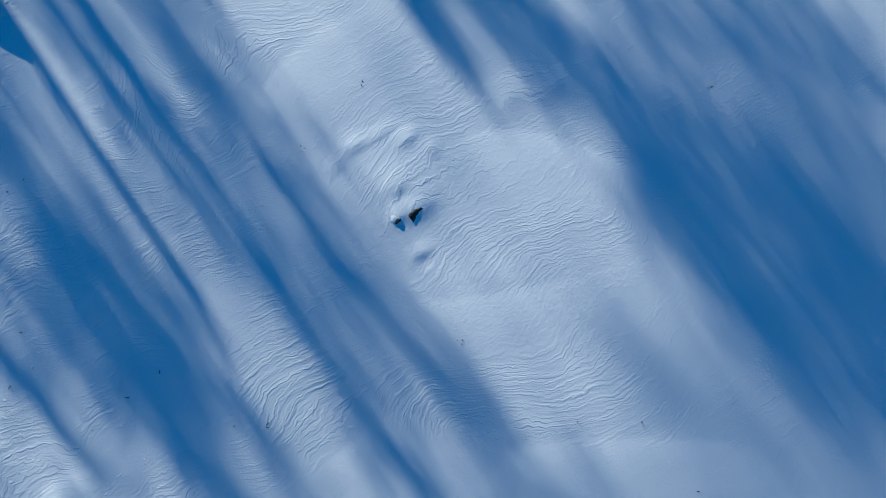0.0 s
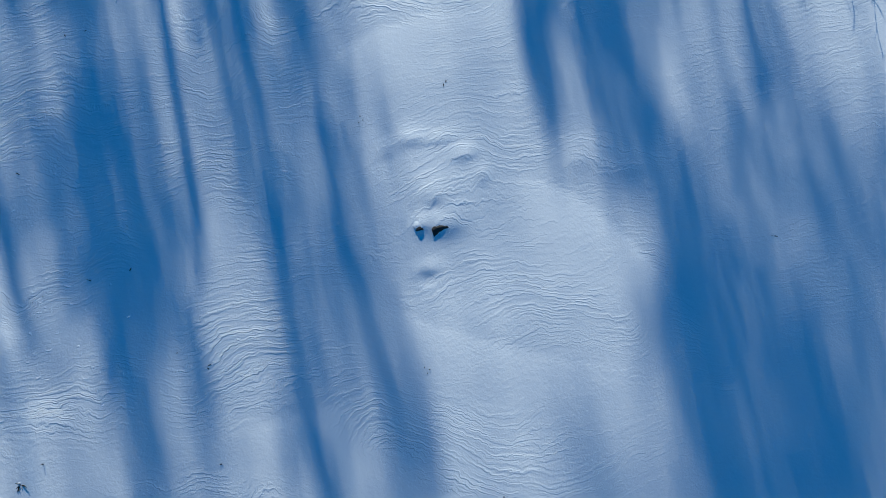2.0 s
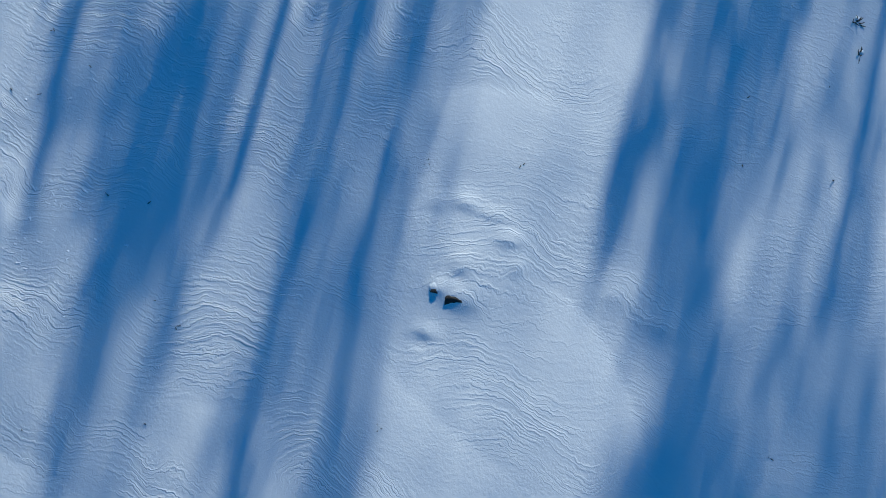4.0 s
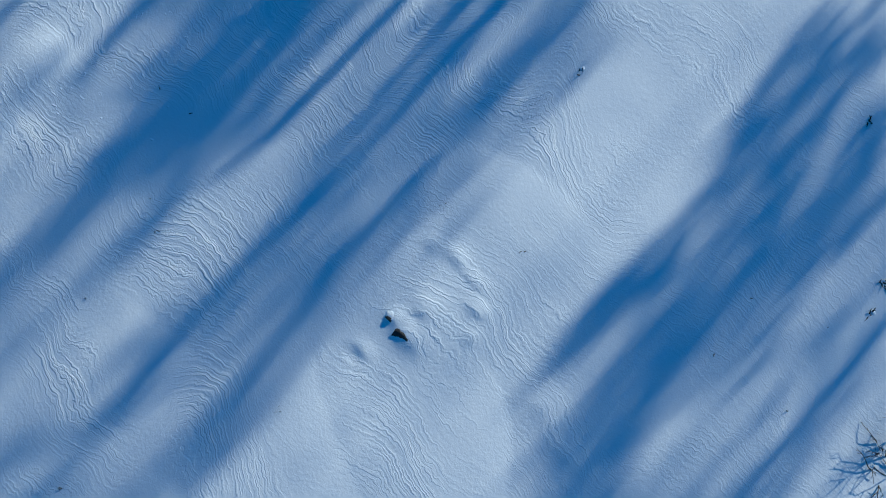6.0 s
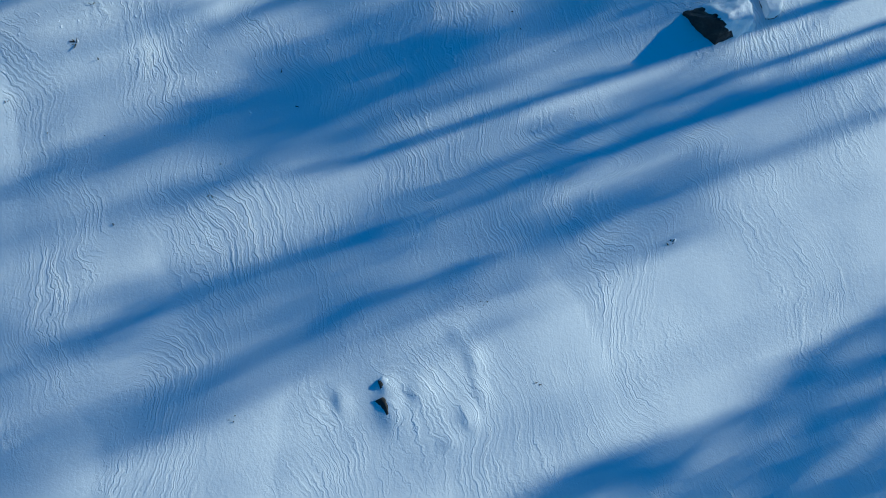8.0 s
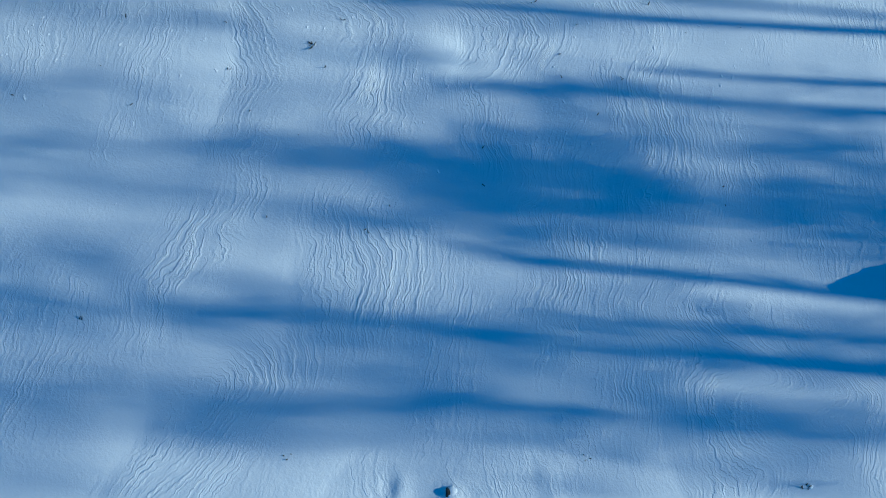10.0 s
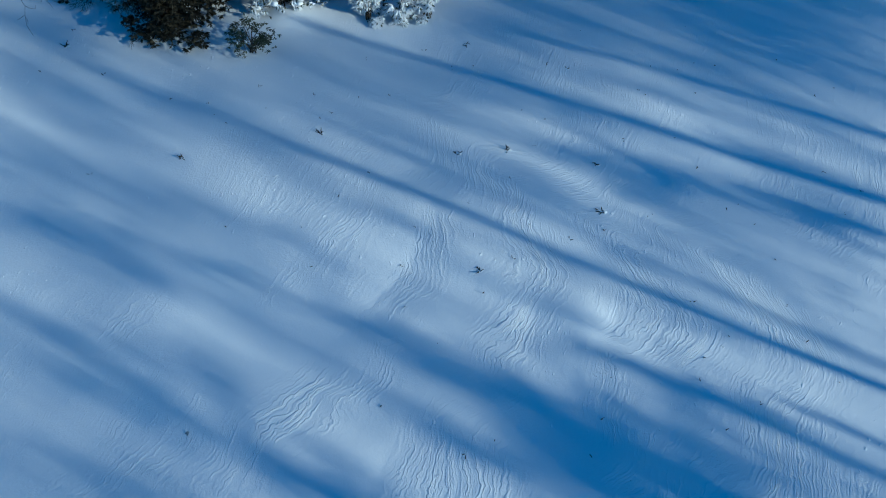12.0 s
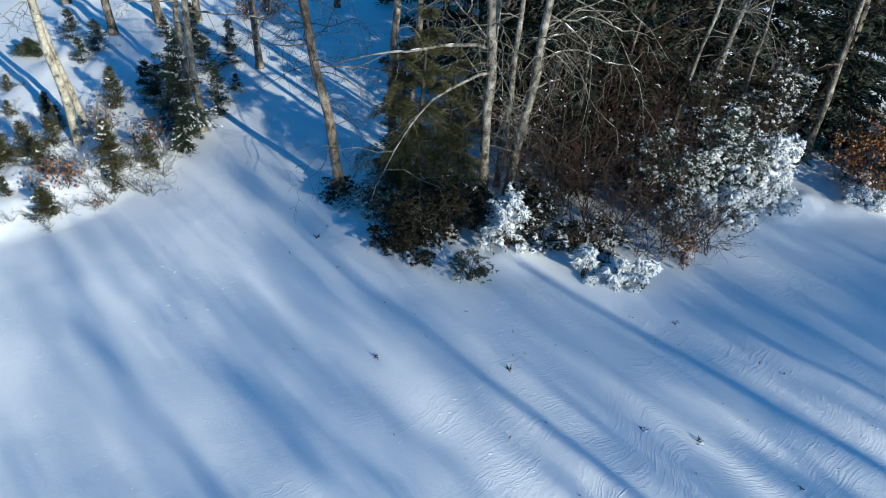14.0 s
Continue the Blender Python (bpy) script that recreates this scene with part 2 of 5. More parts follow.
# ---- ground ----
# humps (x, y, height, radius along the sun's way, radius across)
HUMPS = [(-0.60, 1.05, 0.06, 0.75, 0.7), (-0.42, 0.62, 0.045, 0.22, 0.3), (-0.75, 0.47, 0.035, 0.12, 0.13), (-0.61, 1.78, 0.034, 0.14, 0.22), (-1.77, 1.31, 0.02, 0.16, 0.15), (-0.78, 0.98, 0.03, 0.2, 0.22),
         (-1.48, 1.63, 0.032, 0.13, 0.2), (-1.05, 1.84, 0.02, 0.1, 0.3), (-0.2, 1.6, 0.022, 0.16, 0.12), (-0.34, -0.12, 0.03, 0.12, 0.2), (1.1, 2.5, 0.03, 0.3, 0.35), (1.9, 2.7, 0.025, 0.2, 0.4), (-8.2, 4.2, 0.1, 0.9, 1.0),
         (-13.5, -16.75, 0.22, 0.45, 0.6), (-12.6, -16.2, 0.16, 0.5, 0.5), (-4.05, -14.2, 0.12, 0.5, 0.6), (-15.2, -16.6, 0.12, 0.3, 0.5)]


def mounds(x, y):
    h = np.zeros_like(x)
    for hx, hy, hh, ra, rc in HUMPS:
        ds = (x - hx) * ALONG.x + (y - hy) * ALONG.y
        dv = (x - hx) * ACROSS.x + (y - hy) * ACROSS.y
        h = h + hh * np.exp(-(ds / np.where(ds > 0, ra * 0.8, ra * 1.2)) ** 2 - (dv / rc) ** 2)
    return h


def ground_height(x, y):
    s, v = x * ALONG.x + y * ALONG.y, x * ACROSS.x + y * ACROSS.y
    h = 0.16 * (lattice(x / 4.5 + 7, y / 4.5 + 3, 1) - 0.5) + 0.05 * (lattice(x / 1.7, y / 1.7, 2) - 0.5) + 0.012 * (lattice(x / 0.6, y / 0.6, 3) - 0.5)
    h = h + mounds(x, y) + drift_cover(s, v)[1]
    # the small hollows behind the humps
    h = h - 0.022 * np.exp(-((x + 0.31) ** 2 + (y + 0.24) ** 2) / 0.015) - 0.018 * np.exp(-((x + 0.65) ** 2 + (y - 0.82) ** 2) / 0.008)
    # the bank under the young spruces
    edge = x - np.interp(y, [-30.0, -22.0, -18.3, -15.8, -14.4, -10.0], [6.5, 5.6, 4.9, 6.1, 8.0, 13.0])
    far = smooth(-13.0, -15.5, y)
    h = h + far * smooth(-0.3, 2.0, edge) * (0.15 + 0.25 * lattice(x / 1.1, y / 1.1, 4) + 0.2 * lattice(x / 0.45, y / 0.45, 6))
    # the uneven floor of the woods
    inside = smooth(-14.5, -18.0, y) * smooth(-0.5, -3.0, x)
    h = h + inside * (0.3 * lattice(x / 1.4, y / 1.4, 5) - 0.1)
    return h


def on_ground(x, y, dip=0.02):
    return (x, y, float(ground_height(np.array([x]), np.array([y]))[0]) - dip)


def axis_steps(lo, hi, step, far):
    core = list(np.arange(lo, hi, step))
    out, d, k = [], step, hi
    while k < far:
        out.append(k)
        d *= 1.16
        k += d
    back, d, k = [], step, lo
    while k > -far:
        d *= 1.16
        k -= d
        back.append(k)
    return np.array(back[::-1] + core + out + [far])


# bands of wind crust: along, across, half extents, strength, and the slant and bow of their edges
CRUST_A = [
    (-3.95, -6.31, 0.5, 0.89, 1, -0.22, -0.04), (-3.45, -6.64, 0.38, 0.56, 0.8, -0.34, 0.05), (-2.49, -4.12, 0.49, 0.32, 0.9, -0.74, 0.6),
    (0.39, -3.36, 0.77, 0.62, 1, 0.03, 0.5), (2.22, -1.51, 0.61, 0.54, 1, 0.52, -0.24), (-3.12, -1.49, 0.62, 0.74, 0.7, 0.12, -0.25),
    (-4.56, -0.56, 0.31, 1.31, 1, 0, 0.16), (-1.9, 1.15, 0.51, 0.57, 0.8, 0.34, -0.12), (0.06, 0.31, 0.34, 0.69, 0.8, 0.1, 0.36),
    (0.63, 1.44, 0.51, 0.82, 0.9, 0.42, 0.28), (1.37, 2.3, 0.3, 0.77, 0.7, 0.23, -0.18), (2.1, 3.58, 0.57, 0.38, 0.6, 1.1, -0.32),
    (2.59, -0.06, 0.44, 0.98, 0.9, 0.34, -0.26),
]
CRUST_B = [
    (-1.15, -5.66, 0.33, 0.38, 0.6, -0.44, -0.28), (0.96, -6.32, 0.47, 0.6, 0.8, -0.02, -0.24), (0.19, 4.35, 0.26, 0.39, 0.5, 0.18, 0.23),
    (-0.64, -1.33, 0.43, 0.56, 0.6, -0.08, -0.21), (-2.31, -2.59, 0.41, 0.52, 0.6, 0.33, -0.41), (2.43, -4.47, 0.25, 0.38, 0.5, 0.09, 1.08),
    (-2.29, -3.28, 0.43, 0.31, 0.7, 0.46, 0.66), (-2.65, -4.95, 0.62, 0.42, 0.5, -0.59, -0.13), (3.05, 0.25, 0.53, 1.19, 1.1, 0.32, -0.09),
    (3.35, -0.19, 0.29, 0.98, 0.9, 0.41, -0.12), (-4.68, -0.16, 0.35, 0.64, 0.8, 0.69, -0.42), (-4.66, -0.99, 0.46, 1.41, 1, 0.02, 0.1),
    (-7.22, 1.12, 0.29, 0.82, 0.8, 0.24, 0.1),
]
CRUST_C = [
    (-7.04, 2.7, 0.33, 0.44, 0.6, 0.08, -0.34), (3.37, -3.25, 0.49, 0.63, 0.9, 0.22, -0.06), (-7.12, -0.24, 0.34, 0.59, 0.6, -0.15, -0.19),
    (1.02, -6.98, 0.28, 0.59, 0.6, -0.11, -0.48), (2.92, -6.88, 0.45, 0.82, 0.6, -0.09, 0.1), (4.42, -6.78, 0.35, 0.88, 0.6, 0.02, 0.08),
    (4.74, -5.29, 0.22, 0.38, 0.6, 0.17, 0.44), (3.75, -2.36, 0.36, 0.41, 0.5, 0.14, 0.79), (-4.57, -2.92, 0.68, 0.46, 0.6, -1.1, -1.28),
    (4.93, -1.3, 0.51, 0.53, 0.9, 0.36, 0.4), (-7.03, -1.89, 0.45, 0.43, 0.6, -0.38, -0.48), (-7.02, -0.65, 0.28, 0.48, 0.7, -0.27, 0.34),
    (3.56, -9.78, 0.64, 0.51, 0.5, -1.2, 0.18),
]
CRUST_D = [
    (3.08, -7.46, 0.33, 0.73, 0.8, -0.3, -0.02), (1.17, -8.04, 0.59, 0.91, 0.9, -0.7, 0.32), (-1.33, -8.21, 0.7, 0.73, 1, -0.68, 0.76),
    (-0.78, -9.57, 0.36, 0.42, 0.6, -0.72, 0.11), (-3.13, -9.05, 0.78, 0.53, 0.9, -1.2, 0.65), (8.18, -3.54, 0.4, 0.3, 0.6, 0.33, 0.58),
    (6.63, -3.36, 0.33, 0.47, 0.8, 0.02, 0.14), (9.17, -4.66, 0.29, 0.3, 0.6, 0.85, 0), (5.69, -7.83, 0.38, 0.57, 0.5, 0.01, -0),
    (-1.01, -6.28, 0.34, 0.38, 0.7, -0.4, 0.97), (8.32, -8.34, 0.45, 0.31, 0.4, -0.03, 1.05),
]
# smooth tongues of drifted snow: the sunward rim at its middle (along, across), slant, bow, half breadth
DRIFTS = [
    (-0.59, 2.37, 1.1, 0.42, 1.17), (1.16, 0.33, 0.5, -0.05, 1.76), (-4.08, -0.2, -0.15, 0.15, 1.31), (4.21, 0.54, 0.69, 0.07, 1.72),
    (3.18, -6.06, 0.14, 0.08, 1.59), (-0.61, -7.3, 0.18, 0.9, 0.35), (1.7, -2.81, -0.03, 0.09, 0.68), (3.37, -1.09, -0.05, 0.26, 0.61),
    (3.14, -6.95, -0.04, 0.14, 1.43), (-0.57, -7.43, -0.09, 0.05, 0.55),
]


def drift_cover(s, v):
    """How much of the smooth tongues lies at a place, 0 to 1, and how high: a clear rim towards the sun, thinning out behind it."""
    cover, rise = np.zeros_like(s), np.zeros_like(s)
    for ds, dv, slant, bow, half in DRIFTS:
        e = np.clip(v - dv, -half * 1.3, half * 1.3)
        back = s - ds - slant * e - bow * e * e
        side = smooth(half * 1.3, half * 0.5, np.abs(v - dv))
        back = np.clip(back, 0, 12)
        cover = np.maximum(cover, side * smooth(0.0, 0.25, back) * np.exp(-back / 1.1))
        rise = rise + side * 0.07 * (1 - np.exp(-back / 0.7)) * np.exp(-back / 3.2)
    return cover, rise


def crust_fields(x, y, mound):
    """The phase of the crust's overlapping edges, and how deeply they are cut."""
    s, v = x * ALONG.x + y * ALONG.y, x * ACROSS.x + y * ACROSS.y
    phase = s + 0.75 * (lattice(x / 2.6 + 3, y / 2.6, 11) - 0.5) + 0.2 * (lattice(x / 0.8, y / 0.8, 12) - 0.5) + 4.5 * mound
    depth = 0.42 * smooth(0.35, 0.75, lattice(x / 1.3, y / 1.3, 13)) + np.clip(mound * 9.0, 0, 0.6)
    for cs, cv, hs, hv, deep, slant, bow in CRUST_A + CRUST_B + CRUST_C + CRUST_D:
        dv = v - cv
        ds = s - cs - slant * dv - bow * dv * dv
        near = np.exp(-((ds / (hs * 1.3)) ** 2) ** 1.2 - (dv / (hv * 1.7)) ** 2)
        wide = np.exp(-(ds / (hs * 2.2)) ** 2 - (dv / (hv * 1.8)) ** 2)
        reach = np.clip(dv, -1.6 * hv, 1.6 * hv)
        phase = phase - wide * (slant * reach + bow * reach * reach)
        depth = np.maximum(depth, deep * near)
    return phase, depth * (0.85 + 0.75 * smooth(-0.5, -3.5, v)) * (0.25 + 0.75 * smooth(9.0, 4.0, s)) * (1 - 0.85 * drift_cover(s, v)[0])


def build_ground():
    xs, ys = axis_steps(-13.0, 9.5, 0.057, 2500), axis_steps(-17.0, 8.5, 0.057, 2500)
    gx, gy = np.meshgrid(xs, ys)
    fade = smooth(120, 40, np.hypot(gx, gy))
    gz = ground_height(gx, gy) * fade
    me = bpy.data.meshes.new("ground")
    nx, ny = len(xs), len(ys)
    me.vertices.add(nx * ny)
    me.vertices.foreach_set("co", np.stack([gx, gy, gz], -1).ravel())
    a = (np.arange(ny - 1)[:, None] * nx + np.arange(nx - 1)[None]).ravel()
    loops = np.stack([a, a + 1, a + nx + 1, a + nx], 1).ravel()
    me.loops.add(len(loops))
    me.polygons.add(len(a))
    me.loops.foreach_set("vertex_index", loops)
    me.polygons.foreach_set("loop_start", np.arange(len(a)) * 4)
    me.polygons.foreach_set("use_smooth", np.ones(len(a), bool))
    me.update(calc_edges=True)
    phase, depth = crust_fields(gx, gy, mounds(gx, gy))
    for name, field in (("crust_phase", phase), ("crust_depth", depth)):
        me.attributes.new(name, 'FLOAT', 'POINT').data.foreach_set("value", field.astype(np.float32).ravel())
    me.materials.append(SNOW)
    return tagged(new("ground", me), "open field of wind-crusted snow striped with blue tree shadows", "snow ground", kind="structure")


build_ground()


# ---- the stand of trees beyond the field, towards the sun, whose shadows cross the snow ----
def sun_place(s, v, z):
    return np.array((ALONG.x * s + ACROSS.x * v, ALONG.y * s + ACROSS.y * v, z))


# where the boughs shade the field: from, to along the shadows; across at both ends; breadth; density
BOUGHS_A = [
    (-2, 8, -20, -20, 5, 0.45), (-5, 3, -18.5, -18.5, 5, 0.78), (-4.3, 0.09, -17.97, -17.02, 1.84, 0.5), (4, 11, -17, -17, 4, 0.5),
    (1.5, 4.17, -16.57, -15.69, 2.48, 0.42), (1.21, 5.4, -15.76, -14.01, 1.6, 0.38), (-4, 5, -14, -13.5, 5, 0.58), (4, 13, -12.8, -12.8, 4, 0.47),
    (1.01, 4.6, -12.82, -12.38, 0.7, 0.4), (-4.87, -2.16, -11.88, -11.82, 0.27, 0.4), (-4.86, -1.84, -12.04, -11.63, 0.39, 0.45), (-1.84, 0.43, -11.63, -11.01, 0.42, 0.45),
    (0.43, 2.86, -11.01, -10.68, 0.43, 0.45), (-0.94, 0.46, -10.93, -10.72, 0.84, 0.5), (2.93, 6.61, -10.83, -10.44, 0.78, 0.25), (-4.33, -2.25, -10.14, -9.77, 0.84, 0.42),
]
BOUGHS_B = [
    (-5, 3, -10, -9.5, 5.2, 0.34), (-2.25, -0.65, -9.77, -9.46, 0.85, 0.42), (10, 18, -9, -10, 5, 0.36), (12, 18, -9, -10, 5, 0.3),
    (3, 10, -9.2, -9.2, 4.6, 0.38), (21.5, 28.5, -7.6, -9.6, 2.2, 0.6), (12.56, 14.65, -8.28, -8.38, 0.93, 0.3), (3.13, 6.04, -7.36, -7.15, 0.37, 0.3),
    (-0.65, 2.48, -7.3, -6.98, 0.37, 0.38), (-0.57, 1.5, -7.29, -6.79, 0.14, 0.35), (6, 12, -7, -7, 3, 0.28), (-4.69, -0.48, -7.14, -6.78, 0.26, 0.5),
    (-3.15, -0.95, -7.03, -6.76, 0.24, 0.45), (-2.68, -0.93, -6.97, -6.72, 0.29, 0.5), (-3.8, -1.53, -7.05, -6.45, 0.28, 0.45), (-8.69, -6.17, -6.85, -6.63, 0.45, 0.5),
]
BOUGHS_C = [
    (-0.93, 0.21, -6.72, -6.73, 0.29, 0.5), (-3, 3, -6.3, -6.3, 2, 0.15), (-1.44, -0.5, -6.36, -6.14, 0.34, 0.35), (3.74, 5.9, -6.06, -6.18, 0.48, 0.26),
    (5.5, 7.83, -6.37, -5.79, 0.38, 0.15), (-8.49, -5.79, -5.97, -6.1, 0.86, 0.65), (2.31, 4.36, -5.94, -5.57, 0.36, 0.19), (-3.82, -0.85, -5.78, -5.56, 0.99, 0.7),
    (-5.2, -2.4, -5.6, -5.6, 3.4, 0.35), (-9, -4, -5.5, -5.5, 4, 0.35), (-0.42, 3.34, -5.48, -5.33, 0.29, 0.38), (1.08, 2.66, -5.4, -5.37, 0.4, 0.26),
    (0.17, 2.88, -5.29, -5.29, 0.47, 0.64), (3.25, 4.27, -5.28, -5.29, 0.44, 0.22), (2.66, 4.02, -5.37, -5.04, 0.41, 0.26), (-8.28, -5.25, -5.09, -5.08, 1.21, 0.72),
]
BOUGHS_D = [
    (-3.85, 5.74, -5.09, -5.02, 3.33, 0.12), (-1.38, 0.84, -4.98, -4.96, 1.2, 0.73), (-4.73, -0.52, -4.99, -4.85, 0.71, 0.82), (-3.22, -0.61, -4.87, -4.81, 2.51, 0.4),
    (4.81, 5.71, -4.82, -4.79, 0.34, 0.22), (5.72, 8.02, -4.81, -4.61, 0.33, 0.26), (6.77, 9.74, -4.77, -4.53, 0.45, 0.13), (9, 17, -4, -5, 6, 0.24),
    (2.79, 4.25, -4.46, -4.36, 0.32, 0.21), (0.64, 3.77, -4.2, -4.39, 0.29, 0.22), (1.67, 2.86, -4.33, -4.24, 0.19, 0.26), (-0.88, 2.17, -4.25, -4.16, 0.27, 0.47),
    (4.5, 11, -4.2, -4.2, 5, 0.27), (0.83, 1.71, -4.2, -4.16, 0.26, 0.51), (7.6, 9.37, -4.14, -4.12, 0.31, 0.26), (-2.19, -0.88, -4.1, -4.09, 0.78, 0.58),
]
BOUGHS_E = [
    (6.43, 8.71, -4.07, -3.95, 0.61, 0.13), (8.71, 11.83, -3.95, -3.96, 0.67, 0.13), (-1.84, -0.54, -3.87, -3.82, 0.34, 0.4), (11.19, 13.99, -3.66, -3.61, 0.36, 0.22),
    (3.92, 5.51, -3.38, -3.33, 0.6, 0.27), (-6.15, -4.54, -3.29, -3.32, 0.15, 0.42), (3.57, 5.28, -3.37, -3.2, 0.38, 0.25), (-7.83, -6.15, -3.11, -3.29, 0.15, 0.42),
    (-4, 6, -3.2, -3.2, 5, 0.1), (-6.25, -1.89, -2.86, -2.98, 0.21, 0.42), (1.46, 3.87, -2.89, -2.86, 0.39, 0.26), (5.04, 7.23, -2.9, -2.82, 0.37, 0.25),
    (-7.74, -6.25, -2.73, -2.86, 0.22, 0.42), (7.23, 8.71, -2.82, -2.73, 0.38, 0.25), (1.86, 4, -2.69, -2.58, 0.69, 0.27), (0.8, 2.83, -2.62, -2.55, 0.51, 0.3),
]
BOUGHS_F = [
    (-1.87, 1.3, -2.49, -2.43, 0.45, 0.45), (2.04, 3.3, -2.42, -2.41, 0.37, 0.17), (-0.18, 3.04, -2.42, -2.34, 0.59, 0.32), (4.63, 5.95, -2.39, -2.29, 0.43, 0.27),
    (-1.84, 5.38, -2.21, -2.41, 2.37, 0.15), (2.22, 3.4, -2.32, -2.26, 0.57, 0.21), (8.87, 11.29, -2.29, -2.23, 0.86, 0.18), (-6.33, -2.67, -2.34, -2.17, 0.19, 0.42),
    (-0.11, 2.22, -2.13, -2.32, 0.57, 0.21), (-9, -4, -2.2, -2.2, 2.5, 0.35), (5.95, 7.99, -2.29, -2.05, 0.45, 0.27), (-3.9, -2.14, -2.16, -2.11, 0.14, 0.4),
    (3.02, 5.35, -2.02, -2.21, 0.41, 0.32), (11.29, 13.74, -2.23, -1.98, 0.97, 0.18), (-5, -1.5, -2.2, -2, 3.2, 0.24), (-4.8, -2.5, -1.88, -1.85, 0.12, 0.35),
]
BOUGHS_G = [
    (4, 8, -1.8, -1.8, 2.8, 0.25), (-6.47, -2.2, -1.74, -1.54, 0.43, 0.21), (-7.51, -6.18, -1.7, -1.58, 0.37, 0.21), (-4.81, -1.89, -1.62, -1.54, 0.74, 0.2),
    (-6.18, -5.13, -1.58, -1.44, 0.37, 0.21), (-0.93, 1.28, -1.56, -1.45, 0.24, 0.3), (-3.03, 0.6, -1.35, -1.37, 1.85, 0.42), (-6.99, -4.48, -1.22, -1.19, 1.1, 0.35),
    (0.77, 2.8, -1.3, -1.07, 0.68, 0.28), (1.8, 3.4, -1.19, -1.02, 0.8, 0.26), (-0.52, 0.87, -1.27, -0.9, 0.57, 0.3), (-2.34, -0.94, -1.1, -1, 0.14, 0.35),
    (2.2, 3.42, -0.94, -0.81, 0.57, 0.35), (0.87, 2.63, -0.9, -0.81, 0.57, 0.3), (-3.49, -2.52, -0.88, -0.73, 0.35, 0.3), (3.5, 6, -0.8, -0.8, 1.8, 0.3),
]
BOUGHS_H = [
    (8.89, 10.81, -0.63, -0.41, 0.48, 0.3), (4, 10, 0.6, 0.6, 4, 0.22), (-4.08, -1.92, 2.06, 2.01, 0.51, 0.9), (-9.16, -7.28, 1.99, 2.15, 1.26, 0.85),
    (-4.71, -3.91, 2.25, 2.1, 0.48, 0.6), (2.3, 6.8, 2.4, 2.2, 2, 0.35), (-7.28, -5.34, 2.15, 2.73, 1.29, 0.88), (-4.9, -3.21, 2.52, 2.66, 0.88, 0.7),
    (-9.58, -8.22, 2.45, 2.77, 0.54, 0.6), (1.02, 2.72, 2.89, 2.9, 0.64, 0.4), (-1.12, 0.09, 2.93, 2.98, 0.52, 0.4), (-4.91, -0.86, 3.03, 3.06, 0.77, 0.85),
    (-6.28, -4.9, 3.22, 3.57, 1.05, 0.85), (-8.71, -6.25, 3.17, 3.72, 0.71, 0.75), (0.54, 3.11, 3.57, 3.64, 1.03, 0.8), (3.7, 6.67, 3.2, 4.06, 1.29, 0.6),
]
BOUGHS_I = [
    (-4.65, -0.7, 3.64, 3.66, 0.57, 0.78), (-1.04, 2.7, 3.66, 3.75, 0.94, 0.7), (3.11, 4.8, 3.64, 4.11, 1.02, 0.8), (4, 8.5, 4, 4, 2.8, 0.41),
    (-7.86, -5.95, 3.87, 4.2, 0.53, 0.6), (-4.94, -3.78, 4.3, 4.36, 0.4, 0.6), (0.65, 2.69, 4.48, 4.51, 1.11, 0.55), (-10, -4.6, 4.5, 4.5, 3, 0.3),
    (5, 11, 4.5, 4.5, 5, 0.3), (-1.58, 0.65, 4.53, 4.56, 0.6, 0.35), (0.8, 4, 4.8, 4.8, 3.4, 0.45), (-4.95, -4.06, 4.81, 4.89, 0.19, 0.4),
    (1.99, 3.89, 4.47, 5.37, 1.12, 0.45), (1.32, 2.68, 4.94, 4.94, 0.34, 0.4), (3.41, 4.99, 5.02, 5.32, 1.21, 0.85), (-1.25, 0.3, 5.32, 5.29, 0.28, 0.35),
]
BOUGHS_J = [
    (-4.96, 2.67, 5.34, 5.28, 2.25, 0.25), (-3.8, -1.25, 5.56, 5.37, 0.26, 0.65), (3, 7, 5.5, 5.5, 3, 0.5), (-4.97, -2.75, 5.67, 5.89, 0.23, 0.6),
    (-0.75, 0.8, 5.91, 5.85, 0.39, 0.3), (4.5, 9, 6, 6, 2.6, 0.38), (-2.31, 2.66, 6.1, 6.12, 0.52, 0.3), (-1.5, 3, 6.3, 6.3, 3, 0.45),
    (-0.2, 2.21, 6.43, 6.39, 0.28, 0.45), (-4.99, -3.2, 6.4, 6.48, 0.19, 0.6), (0.03, 2.84, 7.08, 6.94, 0.49, 0.5), (1, 2.3, 7.4, 7.4, 0.56, 0.5),
]
